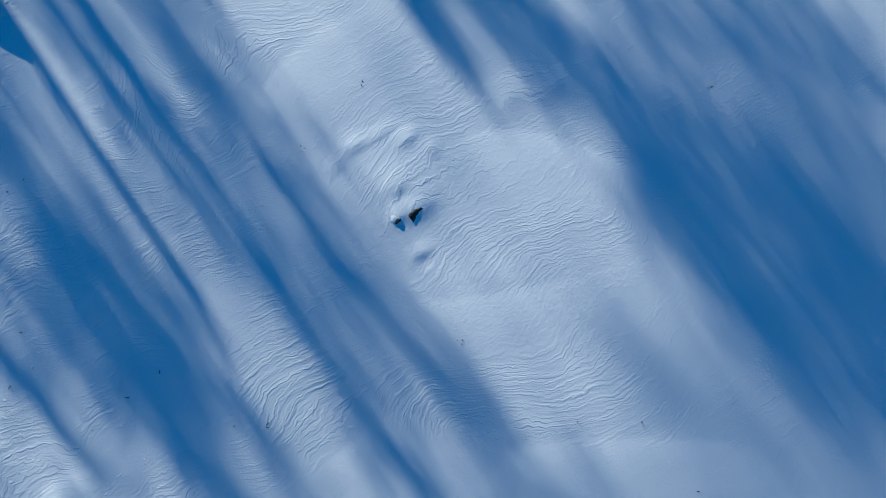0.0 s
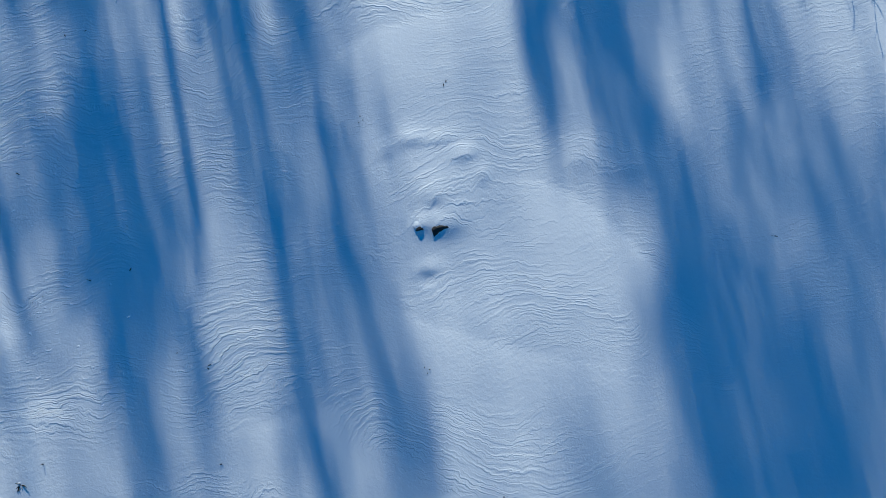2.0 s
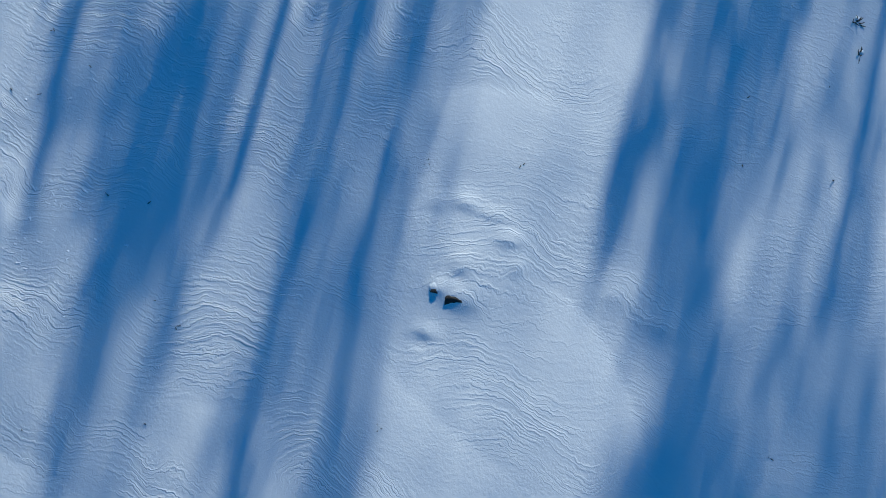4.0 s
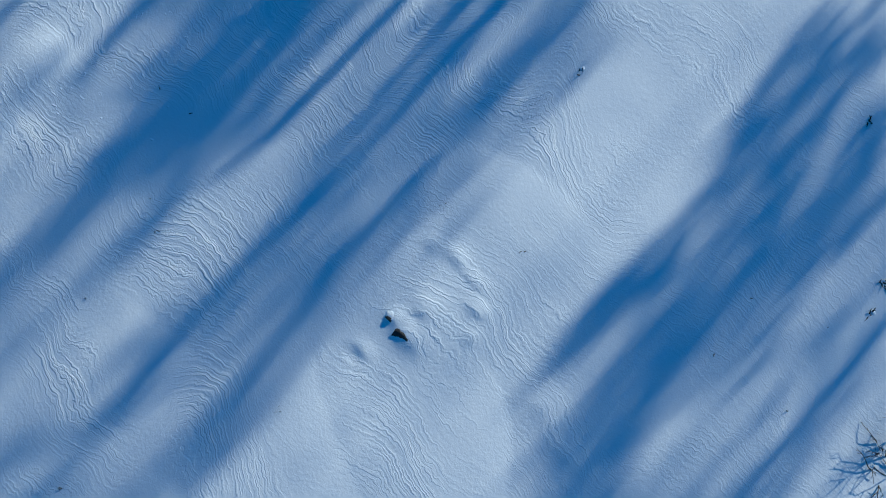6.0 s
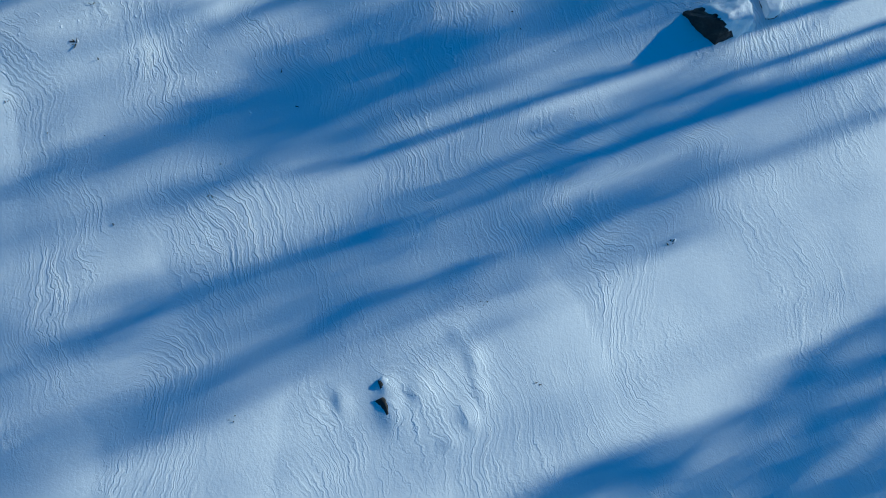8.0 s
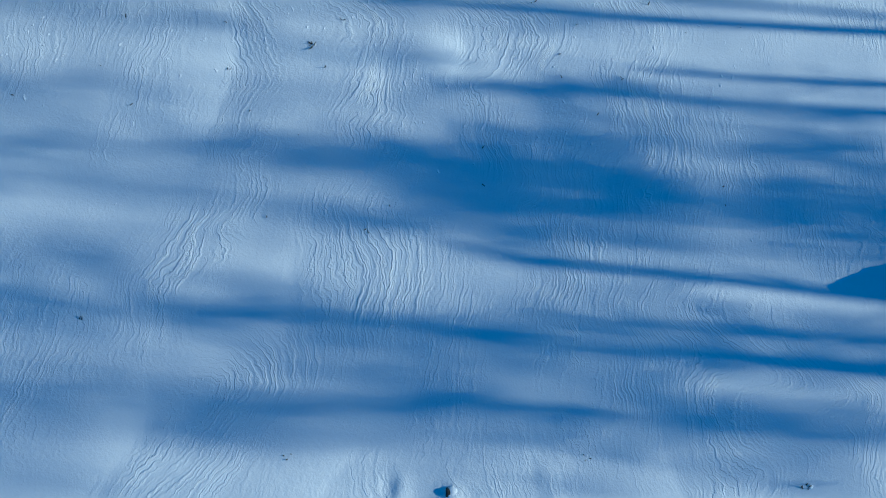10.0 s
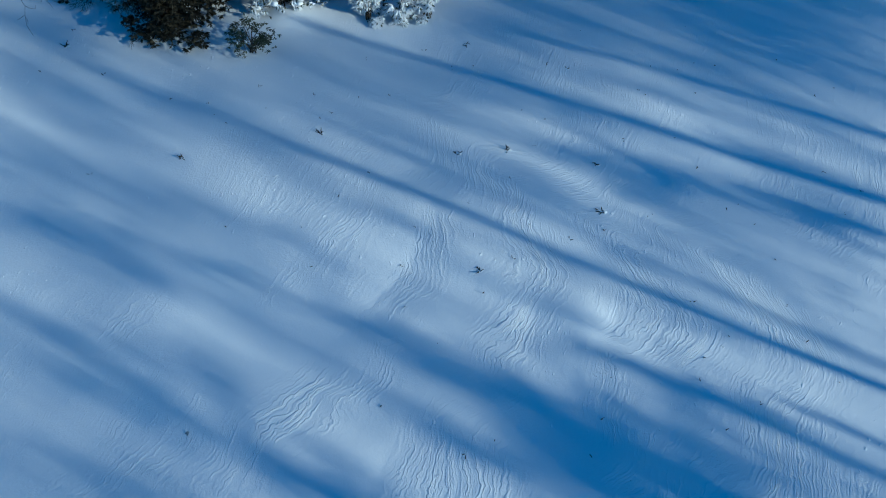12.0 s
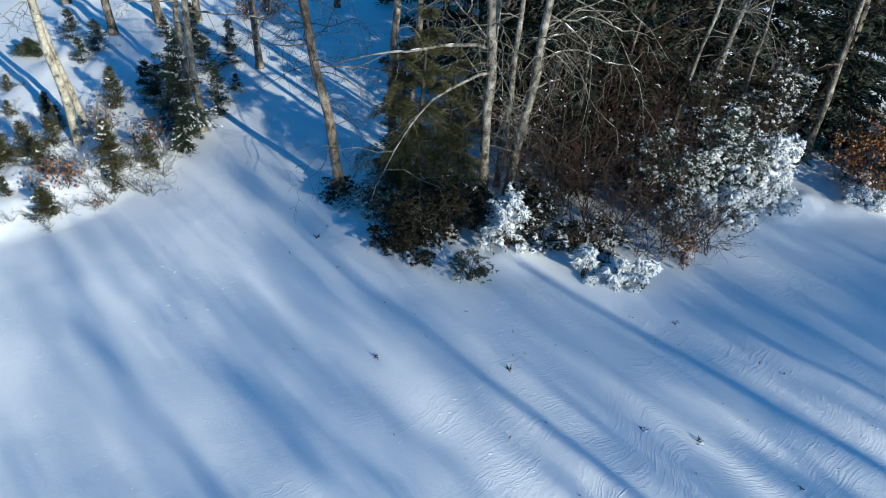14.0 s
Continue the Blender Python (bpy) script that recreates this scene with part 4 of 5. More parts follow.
def twig_bush(base, height, spread, label, seed, mat, stems=12, depth=2, many=5, leaf=None, leaves=0, group="leafless bushes", snow=0):
    rng = np.random.default_rng(seed)
    bush = thing("leafless_bush", base, label, "bush", group)
    wood, ends = Geo(), []
    for _ in range(stems):
        h = rng.uniform(0, 2 * math.pi)
        way = (math.cos(h) * spread, math.sin(h) * spread, height)
        start = (rng.normal(0, 0.25 * spread), rng.normal(0, 0.25 * spread), -0.08)
        q = wander(start, way, math.hypot(spread, height) * rng.uniform(0.6, 1.05), 7, rng, 0.13, 0.02)
        wood.tube(q, np.linspace(0.013, 0.004, 8), 4, cap=False)
        sprout(wood, q, 0.011, depth, rng, many, 0.2, 0.02, 0.8, 0.6, 0.4)
        ends.append(q[3:])
    tagged(wood.object("branchwork", mat, bush), kind="stuff")
    ends = np.concatenate(ends)
    if leaf:
        g = Geo()
        k = rng.integers(0, len(ends), leaves)
        g.leaves(ends[k] + rng.normal(0, 0.16, (leaves, 3)), rng.normal(size=(leaves, 3)) + (0, 0, -0.5), 0.12, 0.065, rng, 0.25)
        tagged(g.object("dry_foliage", leaf, bush, "curled dry leaves"), kind="stuff")
    if snow:
        g = Geo()
        for k in rng.integers(0, len(ends), snow):
            g.finger(ends[k] + rng.normal(0, 0.08, 3), rng.normal(0, 1, 3), rng.uniform(0.02, 0.06), rng.uniform(0.006, 0.013), rng)
        tagged(g.object("snow_load", SNOW_CLUMP, bush, "small tufts of snow on the twigs", smooth=True), kind="stuff")
    return bush


def again(ob, x, y, turn, size=1.0, label=""):
    m = pose(*on_ground(x, y), 0, 0, turn) @ Matrix.Diagonal((size, size, size, 1))
    c = copy_thing(ob, m)
    c.scale = (size, size, size)
    return tagged(c, label)


# ---- stones in the field ----
def stone(name, at, size, seed, label, cuts, group="", axes=None, fine=4):
    """A faceted stone: a lump shaved by planes, built along the given axes."""
    rng = np.random.default_rng(seed)
    v, f = ball(fine)
    v = v * (1 + 0.05 * rng.normal(size=(len(v), 1)) * 0.3)
    for d, keep in cuts:
        d = unit(d)
        over = np.clip(v @ d - keep, 0, None)
        v = v - over[:, None] * d[None]
    wave = np.array([noise.noise(Vector(q) * 3.1 + Vector((seed, 0, 0))) for q in v])
    rough = np.array([noise.noise(Vector(q) * 9.0 + Vector((0, seed, 0))) for q in v])
    v = v * (1 + 0.10 * wave[:, None] + 0.035 * rough[:, None]) * np.asarray(size)
    if axes is not None:
        v = v @ axes
    e = thing(name, at, label, "rock", group)
    g = Geo()
    g.add(v, f)
    g.object("stone_body", ROCK, e)
    return e, v


def snow_cap(parent, v, f, lift, pick, seed, thick=0.06):
    """Snow that lies on the upper faces of a stone, rounded at its rim."""
    k = smooth(0.0, 0.35, pick)
    bumpy = np.array([noise.noise(Vector(q) * 2.3 + Vector((0, seed, 0))) for q in v])
    up = v + np.column_stack([np.zeros(len(v)), np.zeros(len(v)), k * (thick + 0.35 * thick * bumpy)])
    keep = {i for i in range(len(v)) if k[i] > 0.02}
    faces = [q for q in f if all(i in keep for i in q)]
    group = {i: i for i in keep}

    def root(i):
        while group[i] != i:
            group[i] = group[group[i]]
            i = group[i]
        return i
    for q in faces:
        for i in q[1:]:
            group[root(i)] = root(q[0])
    sizes = {}
    for q in faces:
        sizes[root(q[0])] = sizes.get(root(q[0]), 0) + 1
    main = max(sizes, key=sizes.get)
    faces = [q for q in faces if root(q[0]) == main]
    used = sorted({i for q in faces for i in q})
    number = {i: n for n, i in enumerate(used)}
    up, faces = up[used], [tuple(number[i] for i in q) for q in faces]
    g = Geo()
    g.add(up, faces)
    ob = g.object("snow_cap", SNOW_CLUMP, parent, "smooth white snow on top", smooth=True)
    ob.location = (0, 0, lift)


def build_stones():
    (_, f), (_, f5) = ball(4), ball(5)
    face = (ALONG.x, ALONG.y, 0.25)
    # the boulder by the field's edge
    A, C, U = np.array(ALONG), np.array(ACROSS), np.array((0, 0, 1.0))
    b, v = stone("boulder", on_ground(-7.93, 4.21, 0.23), (0.62, 0.62, 0.62), 3, "large dark boulder capped with snow, casting a sharp shadow",
                 [(A + 0.45 * C + 0.3 * U, 0.62), (U - 0.79 * C, 0.60), (C + 0.35 * U, 0.64), (U - 0.3 * A, 0.86), (-C + 0.2 * U, 0.78)], fine=5)
    lumpy = np.array([noise.noise(Vector(q) * 4.0) for q in v])
    snow_cap(b, v, f5, 0.004, (v[:, 2] / 0.62 - 0.2) - 1.5 * np.clip((v @ (A + 0.45 * C)) / 0.62 + 0.02, 0, 1) + 0.22 * lumpy, 3, 0.07)
    for x, y, s, seed in ((-8.5, 5.0, 0.3, 8),):
        q, w = stone("rock", on_ground(x, y, 0.05), (s, s * 0.8, s * 0.7), seed, "small dark rock half buried in snow beside the boulder", [(face, 0.6), ((0, 0, 1), 0.7)], "")
        snow_cap(q, w, f, 0.004, w[:, 2] / (s * 0.7) - 0.15, seed, 0.05)
    # the two stones that break the crust, each with snow drifted over its sunny side
    fine_v, fine_f = ball(3)
    for x, y, dip, size, seed, label, cuts, drift in (
            (-0.44, 0.505, 0.025, (0.19, 0.14, 0.058), 11, "black angular rock breaking through the snow crust",
             [((0.45, 0.9, 0.1), 0.5), ((0.12, 0.75, 0.66), 0.3), ((-1.0, 0.1, 0), 0.6)], (0.24, 0.16, 0.042, 0.125, 0.0)),
            (-0.745, 0.41, 0.03, (0.075, 0.06, 0.05), 12, "small dark rock with a round snow cap in the field", [((0, 1.0, 0.3), 0.6)], (0.1, 0.085, 0.04, 0.05, 0.008))):
        q, w = stone("rock", on_ground(x, y, dip), size, seed, label, cuts, "rocks in the field", np.stack([C, A, U]))
        across, along, tall, back, lift = drift
        rough = np.array([noise.noise(Vector(k) * 2.0 + Vector((seed, 0, 0))) for k in fine_v])[:, None]
        k = fine_v * (1 + 0.2 * rough)
        k = k[:, :1] * across * np.array(ACROSS)[None] + k[:, 1:2] * along * np.array(ALONG)[None] + k[:, 2:] * tall * np.array((0, 0, 1.0))[None]
        g = Geo()
        g.add(k - np.array(ALONG) * back + (0, 0, lift), fine_f)
        g.object("snow_cap", SNOW, q, "smooth drifted snow", smooth=True)


build_stones()


# broken edges of crust that stand up from the snow, and the seeds and twigs blown over it
def crust_flakes(count=1500):
    rng = np.random.default_rng(91)
    g = Geo()
    while count:
        s, v = rng.uniform(-5.5, 14.5), rng.uniform(-19.0, 5.0)
        wild = smooth(-4.0, -6.5, v) * 0.6 + smooth(5.0, 9.0, s) * 0.6
        if rng.uniform() > wild * smooth(0.35, 0.65, lattice(np.array([s / 1.1]), np.array([v / 1.1 + 5]), 44)[0]):
            continue
        count -= 1
        turn = rng.normal(0, 0.5)
        way, lee = ACROSS * math.cos(turn) + ALONG * math.sin(turn), ALONG * math.cos(turn) - ACROSS * math.sin(turn)
        long, high = 0.02 + 0.05 * rng.uniform() ** 2, rng.uniform(0.003, 0.009)
        q = np.linspace(-1, 1, 6)
        bow = rng.normal(0, 0.25) * long * q * q
        rise = high * np.sqrt(1 - 0.96 * q * q) * rng.uniform(0.6, 1.2, 6)
        x = s * ALONG.x + v * ACROSS.x + way.x * long * q + lee.x * bow
        y = s * ALONG.y + v * ACROSS.y + way.y * long * q + lee.y * bow
        z = ground_height(x, y)
        edge = [np.stack([x + lee.x * off, y + lee.y * off, z + up], 1) for off, up in ((-4 * high - 0.01, -0.004), (-0.2 * high, rise), (0.3 * high, rise * 0.8), (1.5 * high, -0.004 + 0 * q))]
        verts = np.stack(edge, 1).reshape(-1, 3)
        g.add(verts, [(4 * k + j, 4 * k + 4 + j, 4 * k + 5 + j, 4 * k + 1 + j) for k in range(5) for j in range(3)])
    ob = g.object("crust_flakes", SNOW_CLUMP)
    tagged(ob, "small broken edges of crust standing up from the snow", "snow crust", kind="stuff")


def blown_litter(count=60):
    rng = np.random.default_rng(92)
    g = Geo()
    for _ in range(count):
        s, v = rng.uniform(-5.5, 13.0), rng.uniform(-17.0, -5.0)
        x, y = s * ALONG.x + v * ACROSS.x, s * ALONG.y + v * ACROSS.y
        z = float(ground_height(np.array([x]), np.array([y]))[0])
        for _ in range(rng.integers(1, 4)):
            way = np.array((*rng.normal(0, 0.022, 2), rng.uniform(0.0, 0.02)))
            a = np.array((x, y, z)) + (*rng.normal(0, 0.015, 2), 0.004)
            g.tube([a, a + way * 0.5 + (0, 0, 0.006), a + way], [0.006, 0.005, 0.003], 5)
    ob = g.object("blown_litter", TWIG)
    tagged(ob, "dark seeds and twig ends blown across the snow", "twig litter", kind="stuff")


crust_flakes()
blown_litter()

# ---- dry stalks that stick out of the crust ----
STALKS_NEAR = [(-1.35, 2.71), (2.18, -2.85), (3.26, -2.84), (4.1, -3.9), (4.32, 2.66), (-7.01, -2.29), (-6.83, -1.46), (-4.61, -2.13), (-4.91, -1.47), (-2.03, -4.22), (0.84, -5.08), (-4.04, 4.22),
               (0.71, 7.82), (0.28, 8.14), (0.04, 5.97), (0.8, 5.29), (2.25, 6.04), (-3.28, -4.78), (-4.66, -5.79), (-4.52, -5.37), (-3.48, -6.52), (-2.98, -8.41), (-1.99, -7.13)]
STALKS_FAR = [(-0.62, -10.57), (-3.34, -10.18), (-3.42, -9.86), (-5.69, -8.55), (-6.7, -8.23), (-8.21, -7.16), (-7.62, -6.07), (-10.08, -5.03), (-10.3, -4.58), (-10.44, -5.12), (-9.53, -2.85), (-11.7, -1.11),
              (-0.84, -8.65), (0.4, -10.39), (-1.08, -9.81), (-5.24, -7.19), (0.76, -14.8), (-5.17, -11.98), (-7.54, -11.56), (-8.9, -10.16), (-10.42, -8.48), (-3.26, -11.25), (-3.48, -10.66), (3.38, -11.77), (1.41, -14.05)]
STALKS_MORE = [(-15.71, -11.56), (-9.29, -9.89), (-6.64, -5.72), (-8.12, -2.83), (2.59, -14.91), (0.16, -13.56), (-6.94, 1.08), (-2.86, -2.98), (0.31, -1.53), (1.89, 6.23), (-2.3, 8.58), (0.82, 7.1)]
STALKS_SMALL = [(-6.82, -10.93), (-1.44, -12.77), (-7.95, -3.66), (-10.19, -6.2), (-2.57, -11.28), (-3.65, -11.33), (-15.48, -11.47), (-16.83, -13.34), (-11.22, -9.21), (-15.12, -6.89), (-8.2, -8.38), (-9.34, -2.11), (-3.35, -2.91), (-2.33, 1.58), (-6.53, -11.8), (-11.76, -8.87), (-9.15, -7.52)]
BIG_STALKS = {(-4.66, -5.79), (-7.62, -6.07), (-3.34, -10.18), (-4.04, 4.22), (0.71, 7.82), (0.28, 8.14), (-5.69, -8.55), (0.76, -14.8), (-0.62, -10.57), (-6.7, -8.23), (-8.21, -7.16), (-7.54, -11.56), (-2.3, 8.58)}


def build_stalks():
    for k, (x, y) in enumerate(STALKS_NEAR + STALKS_FAR + STALKS_SMALL + STALKS_MORE):
        rng = np.random.default_rng(100 + k)
        big = (x, y) in BIG_STALKS
        plant = thing("weed_stalk", on_ground(x, y, 0.01), "dark dry weed tuft poking through the snow" if big else "tiny dry stem poking through the snow crust", "plant", "weeds in the field")
        for _ in range(rng.integers(9, 13) if big else rng.integers(2, 4)):
            g = Geo()
            h = rng.uniform(0, 2 * math.pi)
            ln = rng.uniform(0.06, 0.15) if big else rng.uniform(0.05, 0.11)
            q = wander((rng.normal(0, 0.02), rng.normal(0, 0.02), -0.02), (math.cos(h), math.sin(h), rng.uniform(0.3, 1.6)), ln, 4, rng, 0.25, 0.1)
            g.tube(q, np.linspace(0.016 if big else 0.012, 0.005, 5), 4)
            g.object("stem", STALK, plant)
        g = Geo()
        s = 0.06 if big else 0.022
        g.lump(np.array(ALONG) * -s * 0.9, (s, s, s * 0.28), rng, 0.2)
        g.object("snow_hump", SNOW_CLUMP, plant, "little hump of snow", smooth=True)


build_stalks()


# ---- the edge of the wood ----
def build_wood():
    G = on_ground
    # bare trees
    bare_tree(G(0.18, -16.8), (0.5, 0.0, 3.07), 12, 0.135, BARK_BROWN, "leaning brown-barked bare tree at the wood's edge", 21,
              [(3.6, 200, 0.4, 1.6, 0.03), (4.2, 20, 0.3, 1.8, 0.03), (4.8, 330, 0.5, 2.0, 0.035), (5.6, 180, 0.5, 2.4, 0.04)], 5, 26)
    bare_tree(G(7.55, -18.8), (0.12, 0.05, 2.4), 12, 0.12, BARK_CREAM, "cream-barked bare tree on the snowy bank", 22, [(4.0, 90, 0.6, 2.0, 0.03)], 5)
    bare_tree(G(7.45, -19.3), (0.35, 0.0, 2.4), 11, 0.10, BARK_CREAM, "thin cream-barked bare tree on the snowy bank", 23, [], 4)
    bare_tree(G(4.45, -20.4), (0.06, 0.0, 2.4), 12, 0.115, BARK_PALE, "grey-barked bare tree behind a young spruce", 24,
              [(3.7, 170, 0.25, 2.6, 0.04), (3.9, 20, 0.3, 2.0, 0.03)], 5, 8)
    bare_tree(G(-3.75, -16.6), (0.32, 0.0, 4.2), 13, 0.14, BARK_PALE, "pale lichen-spotted bare tree with long arching limbs", 25,
              [(4.35, 15, 0.3, 4.0, 0.05, 0.075), (3.75, 32, 0.6, 4.6, 0.045, 0.15), (5.6, 60, 0.6, 3.0, 0.04), (3.0, 250, 0.5, 1.6, 0.025), (4.6, 100, 0.3, 2.8, 0.022, 0.22), (5.0, 140, 0.3, 3.0, 0.022, 0.2)], 4, 18)
    bare_tree(G(-4.5, -16.9), (-0.25, 0.0, 4.6), 13, 0.13, BARK_PALE, "pale bare tree leaning over snowy shrubs", 26,
              [(4.0, 185, 0.5, 3.4, 0.035, 0.2), (3.2, 205, 0.35, 2.6, 0.03, 0.2), (4.6, 120, 0.4, 3.0, 0.025, 0.22), (5.0, 165, 0.4, 3.6, 0.03, 0.2), (4.4, 150, 0.3, 3.0, 0.02, 0.24), (5.2, 195, 0.4, 4.2, 0.03, 0.17), (4.8, 215, 0.5, 4.6, 0.028, 0.2), (5.6, 175, 0.3, 4.8, 0.028, 0.2), (4.2, 230, 0.4, 3.6, 0.024, 0.22)], 6, 14)
    bare_tree(G(-4.25, -17.3), (0.0, 0.0, 4.0), 12, 0.09, BARK_PALE, "slim pale bare tree among its neighbours", 27, [(4.4, 175, 0.4, 2.6, 0.018, 0.22), (4.9, 60, 0.4, 2.4, 0.018, 0.2)], 3, 12)
    bare_tree(G(-4.95, -17.9), (-0.1, 0.0, 4.0), 12, 0.10, BARK_PALE, "slim pale bare tree among its neighbours", 32, [(4.2, 200, 0.5, 2.2, 0.03)], 3, 16)
    bare_tree(G(-4.0, -18.3), (0.1, 0.0, 4.0), 12, 0.08, BARK_PALE, "slim pale bare tree among its neighbours", 33, [(4.0, 30, 0.5, 2.2, 0.03)], 3)
    bare_tree(G(-15.2, -19.5), (0.1, -0.1, 2.6), 12, 0.125, BARK_GREY, "grey rough-barked bare tree beside brown-leaved shrubs", 28, [(3.2, 40, 0.3, 2.5, 0.04)], 5, 16)
    bare_tree(G(-11.0, -19.8), (-0.32, 0.1, 4.0), 12, 0.12, BARK_PALE, "pale bare tree deep in the wood", 29, [(3.5, 60, 0.5, 2.0, 0.03), (4.5, 120, 0.3, 2.5, 0.02, 0.2), (4.8, 60, 0.3, 3.0, 0.02, 0.2), (4.0, 30, 0.3, 2.6, 0.02, 0.22)], 7, 16)
    bare_tree(G(-6.9, -18.9), (0.15, 0.0, 4.0), 11, 0.05, BARK_GREY, "thin grey bare tree in the brush", 34, [(4.2, 150, 0.4, 2.6, 0.02, 0.2), (3.4, 60, 0.4, 2.0, 0.018, 0.2)], 4)
    bare_tree(G(-8.1, -19.6), (-0.2, 0.1, 4.0), 11, 0.05, BARK_GREY, "thin grey bare tree in the brush", 35, [(4.0, 100, 0.4, 2.6, 0.018, 0.22)], 4)
    bare_tree(G(-1.25, -17.9), (0.1, 0.0, 4.0), 12, 0.12, BARK_GREY, "grey bare tree behind a pine", 36, [(4.4, 80, 0.3, 2.4, 0.025, 0.18)], 3)
    bare_tree(G(-1.7, -18.2), (-0.05, 0.0, 4.0), 12, 0.1, BARK_GREY, "slim grey bare tree behind a pine", 37, [(4.2, 70, 0.3, 2.2, 0.02, 0.2)], 3)
    bare_tree(G(-10.2, -19.6), (-0.2, 0.1, 4.0), 10, 0.08, BARK_PALE, "thin pale bare tree deep in the wood", 30, [(2.6, 70, 0.5, 2.0, 0.02)], 5)
    back = bare_tree(G(8.8, -27.2), (0.15, 0.0, 3.0), 12, 0.15, BARK_GREY, "grey bare tree standing far back in the snow", 31, [], 6)
    for k, (x, y, s) in enumerate([(7.5, -28.8, 1.1), (6.3, -30.2, 1.0), (11.5, -30.5, 1.2), (3.4, -34.0, 1.1), (0.6, -33.0, 0.9), (13.0, -26.0, 1.0), (-16.8, -21.5, 1.0), (-7.2, -21.5, 0.7), (-8.6, -22.5, 0.8),
                                   (-13.0, -23.5, 0.9), (-5.9, -19.3, 0.6), (-18.5, -20.3, 0.9), (14.5, -21.5, 1.0), (-12.0, -18.9, 0.5), (5.4, -23.4, 0.8), (3.3, -25.5, 0.9)]):
        again(back, x, y, 50 * k + 20, s)
    # pines: dark mass behind
    p1 = conifer("pine_tree", G(-1.8, -16.3), 5.4, 2.2, "olive-green pine with drooping lower boughs", 41, NEEDLE_OLIVE, low=0.12, whorls=11, per_whorl=6, droop=0.09, per=75, needle=0.15, thick=0.014, trunk_r=0.09, group="pines of the wood")
    p2 = conifer("pine_tree", G(-6.6, -19.8), 11, 2.6, "dark shaded pine deep in the wood", 42, NEEDLE_DARK, low=0.08, whorls=16, per_whorl=7, droop=0.06, per=22, needle=0.24, thick=0.078, trunk_r=0.16, group="pines of the wood")
    for k, (ob, x, y, s) in enumerate([(p1, -2.9, -18.4, 0.7), (p1, -2.85, -15.9, 0.6), (p1, -1.4, -16.9, 0.8), (p2, -4.6, -20.5, 0.6), (p2, -5.0, -22.5, 1.1), (p2, -9.0, -20.6, 1.0), (p2, -11.6, -22.2, 1.1), (p2, -8.0, -24.0, 1.1), (p2, -14.2, -21.6, 1.0), (p2, -17.5, -23.0, 1.1),
                                       (p1, -19.6, -20.4, 0.8), (p2, -11.0, -26.5, 1.2), (p2, -4.5, -26.5, 1.2), (p2, -15.0, -27.0, 1.2), (p2, -7.5, -29.0, 1.2), (p2, -20.5, -26.0, 1.2),
                                       (p2, -12.5, -31.0, 1.2), (p2, -4.5, -33.0, 1.2), (p1, -21.5, -18.6, 0.7), (p1, -18.0, -18.5, 0.55), (p2, -16.6, -20.4, 0.6), (p2, -18.0, -31.0, 1.2)]):
        again(ob, x, y, 67 * k + 10, s)
    # evergreen shrubs without snow
    leafy_shrub("evergreen_shrub", G(-1.38, -14.4), 1.5, 0.78, "dense dark evergreen shrub with no snow, at the wood's edge", 51, LEAF_DARK, 0.0, 900, 9, 0.11, 0.04, 16, hollow=0.2, loose=0.8)
    leafy_shrub("evergreen_shrub", G(-2.87, -13.2), 0.85, 0.40, "small open evergreen shrub standing in the snow", 52, LEAF_GREEN, 0.05, 210, 8, 0.075, 0.024, 12, lump=0.03, loose=0.8)
    leafy_shrub("evergreen_shrub", G(-2.5, -15.1), 1.2, 0.5, "dark evergreen shrub under the pine with flecks of snow", 53, LEAF_DARK, 0.05, 220, 9, 0.11, 0.04, 12, lump=0.03)
    leafy_shrub("evergreen_shrub", G(-2.15, -15.4), 1.5, 0.55, "dark evergreen shrub growing into the pine", 57, LEAF_DARK, 0.0, 420, 9, 0.11, 0.04, 14, hollow=0.2)
    for k, (x, y, h) in enumerate([(-3.25, -15.3, 1.3), (-4.75, -15.5, 1.5)]):
        leafy_shrub("evergreen_shrub", G(x, y), h, 0.6, "dark evergreen shrub in the shade of the brush", 110 + k, LEAF_DARK, 0.04, 300, 8, 0.12, 0.042, 10, lump=0.04, hollow=0.25)
    leafy_shrub("evergreen_shrub", G(0.25, -16.75), 0.5, 0.42, "low dark shrub round the foot of a tree", 54, LEAF_DARK, 0.03, 150, 8, 0.09, 0.03, 8, lump=0.03)
    leafy_shrub("evergreen_shrub", G(-0.6, -16.1), 0.45, 0.5, "low shrub dusted with snow beside a tree", 55, LEAF_GREEN, 0.65, 110, 7, 0.09, 0.03, 8, lump=0.04)
    # snow-laden shrubs
    w = "snow-laden evergreen shrub bowed by thick white snow"
    def snowy(x, y, tall, wide, label, seed, leaf, load, clusters, lump, cone=0.0, per=7, stems=10, loose=1.0, **more):
        leafy_shrub("snowy_shrub", G(x, y), tall, wide, label, seed, leaf, load, clusters, per, 0.115, 0.036, stems, lump, "snow-laden shrubs", cone=cone, loose=loose, **more)
    snowy(-4.0, -14.4, 1.5, 0.68, w, 61, LEAF_GREEN, 0.88, 300, 0.07, 0.8, 5, loose=0.8)
    snowy(-5.8, -13.3, 1.0, 0.34, w, 62, LEAF_GREEN, 0.92, 100, 0.075, 0.65, 5, loose=0.6)
    snowy(-6.5, -13.05, 0.95, 0.3, w, 63, LEAF_GREEN, 0.94, 90, 0.075, 0.65, 5, loose=0.6)
    snowy(-7.2, -12.9, 0.85, 0.34, w, 64, LEAF_GREEN, 0.95, 100, 0.085, 0.55, 5, loose=0.6)
    l = "tall evergreen shrub half covered in snow among bare twigs"
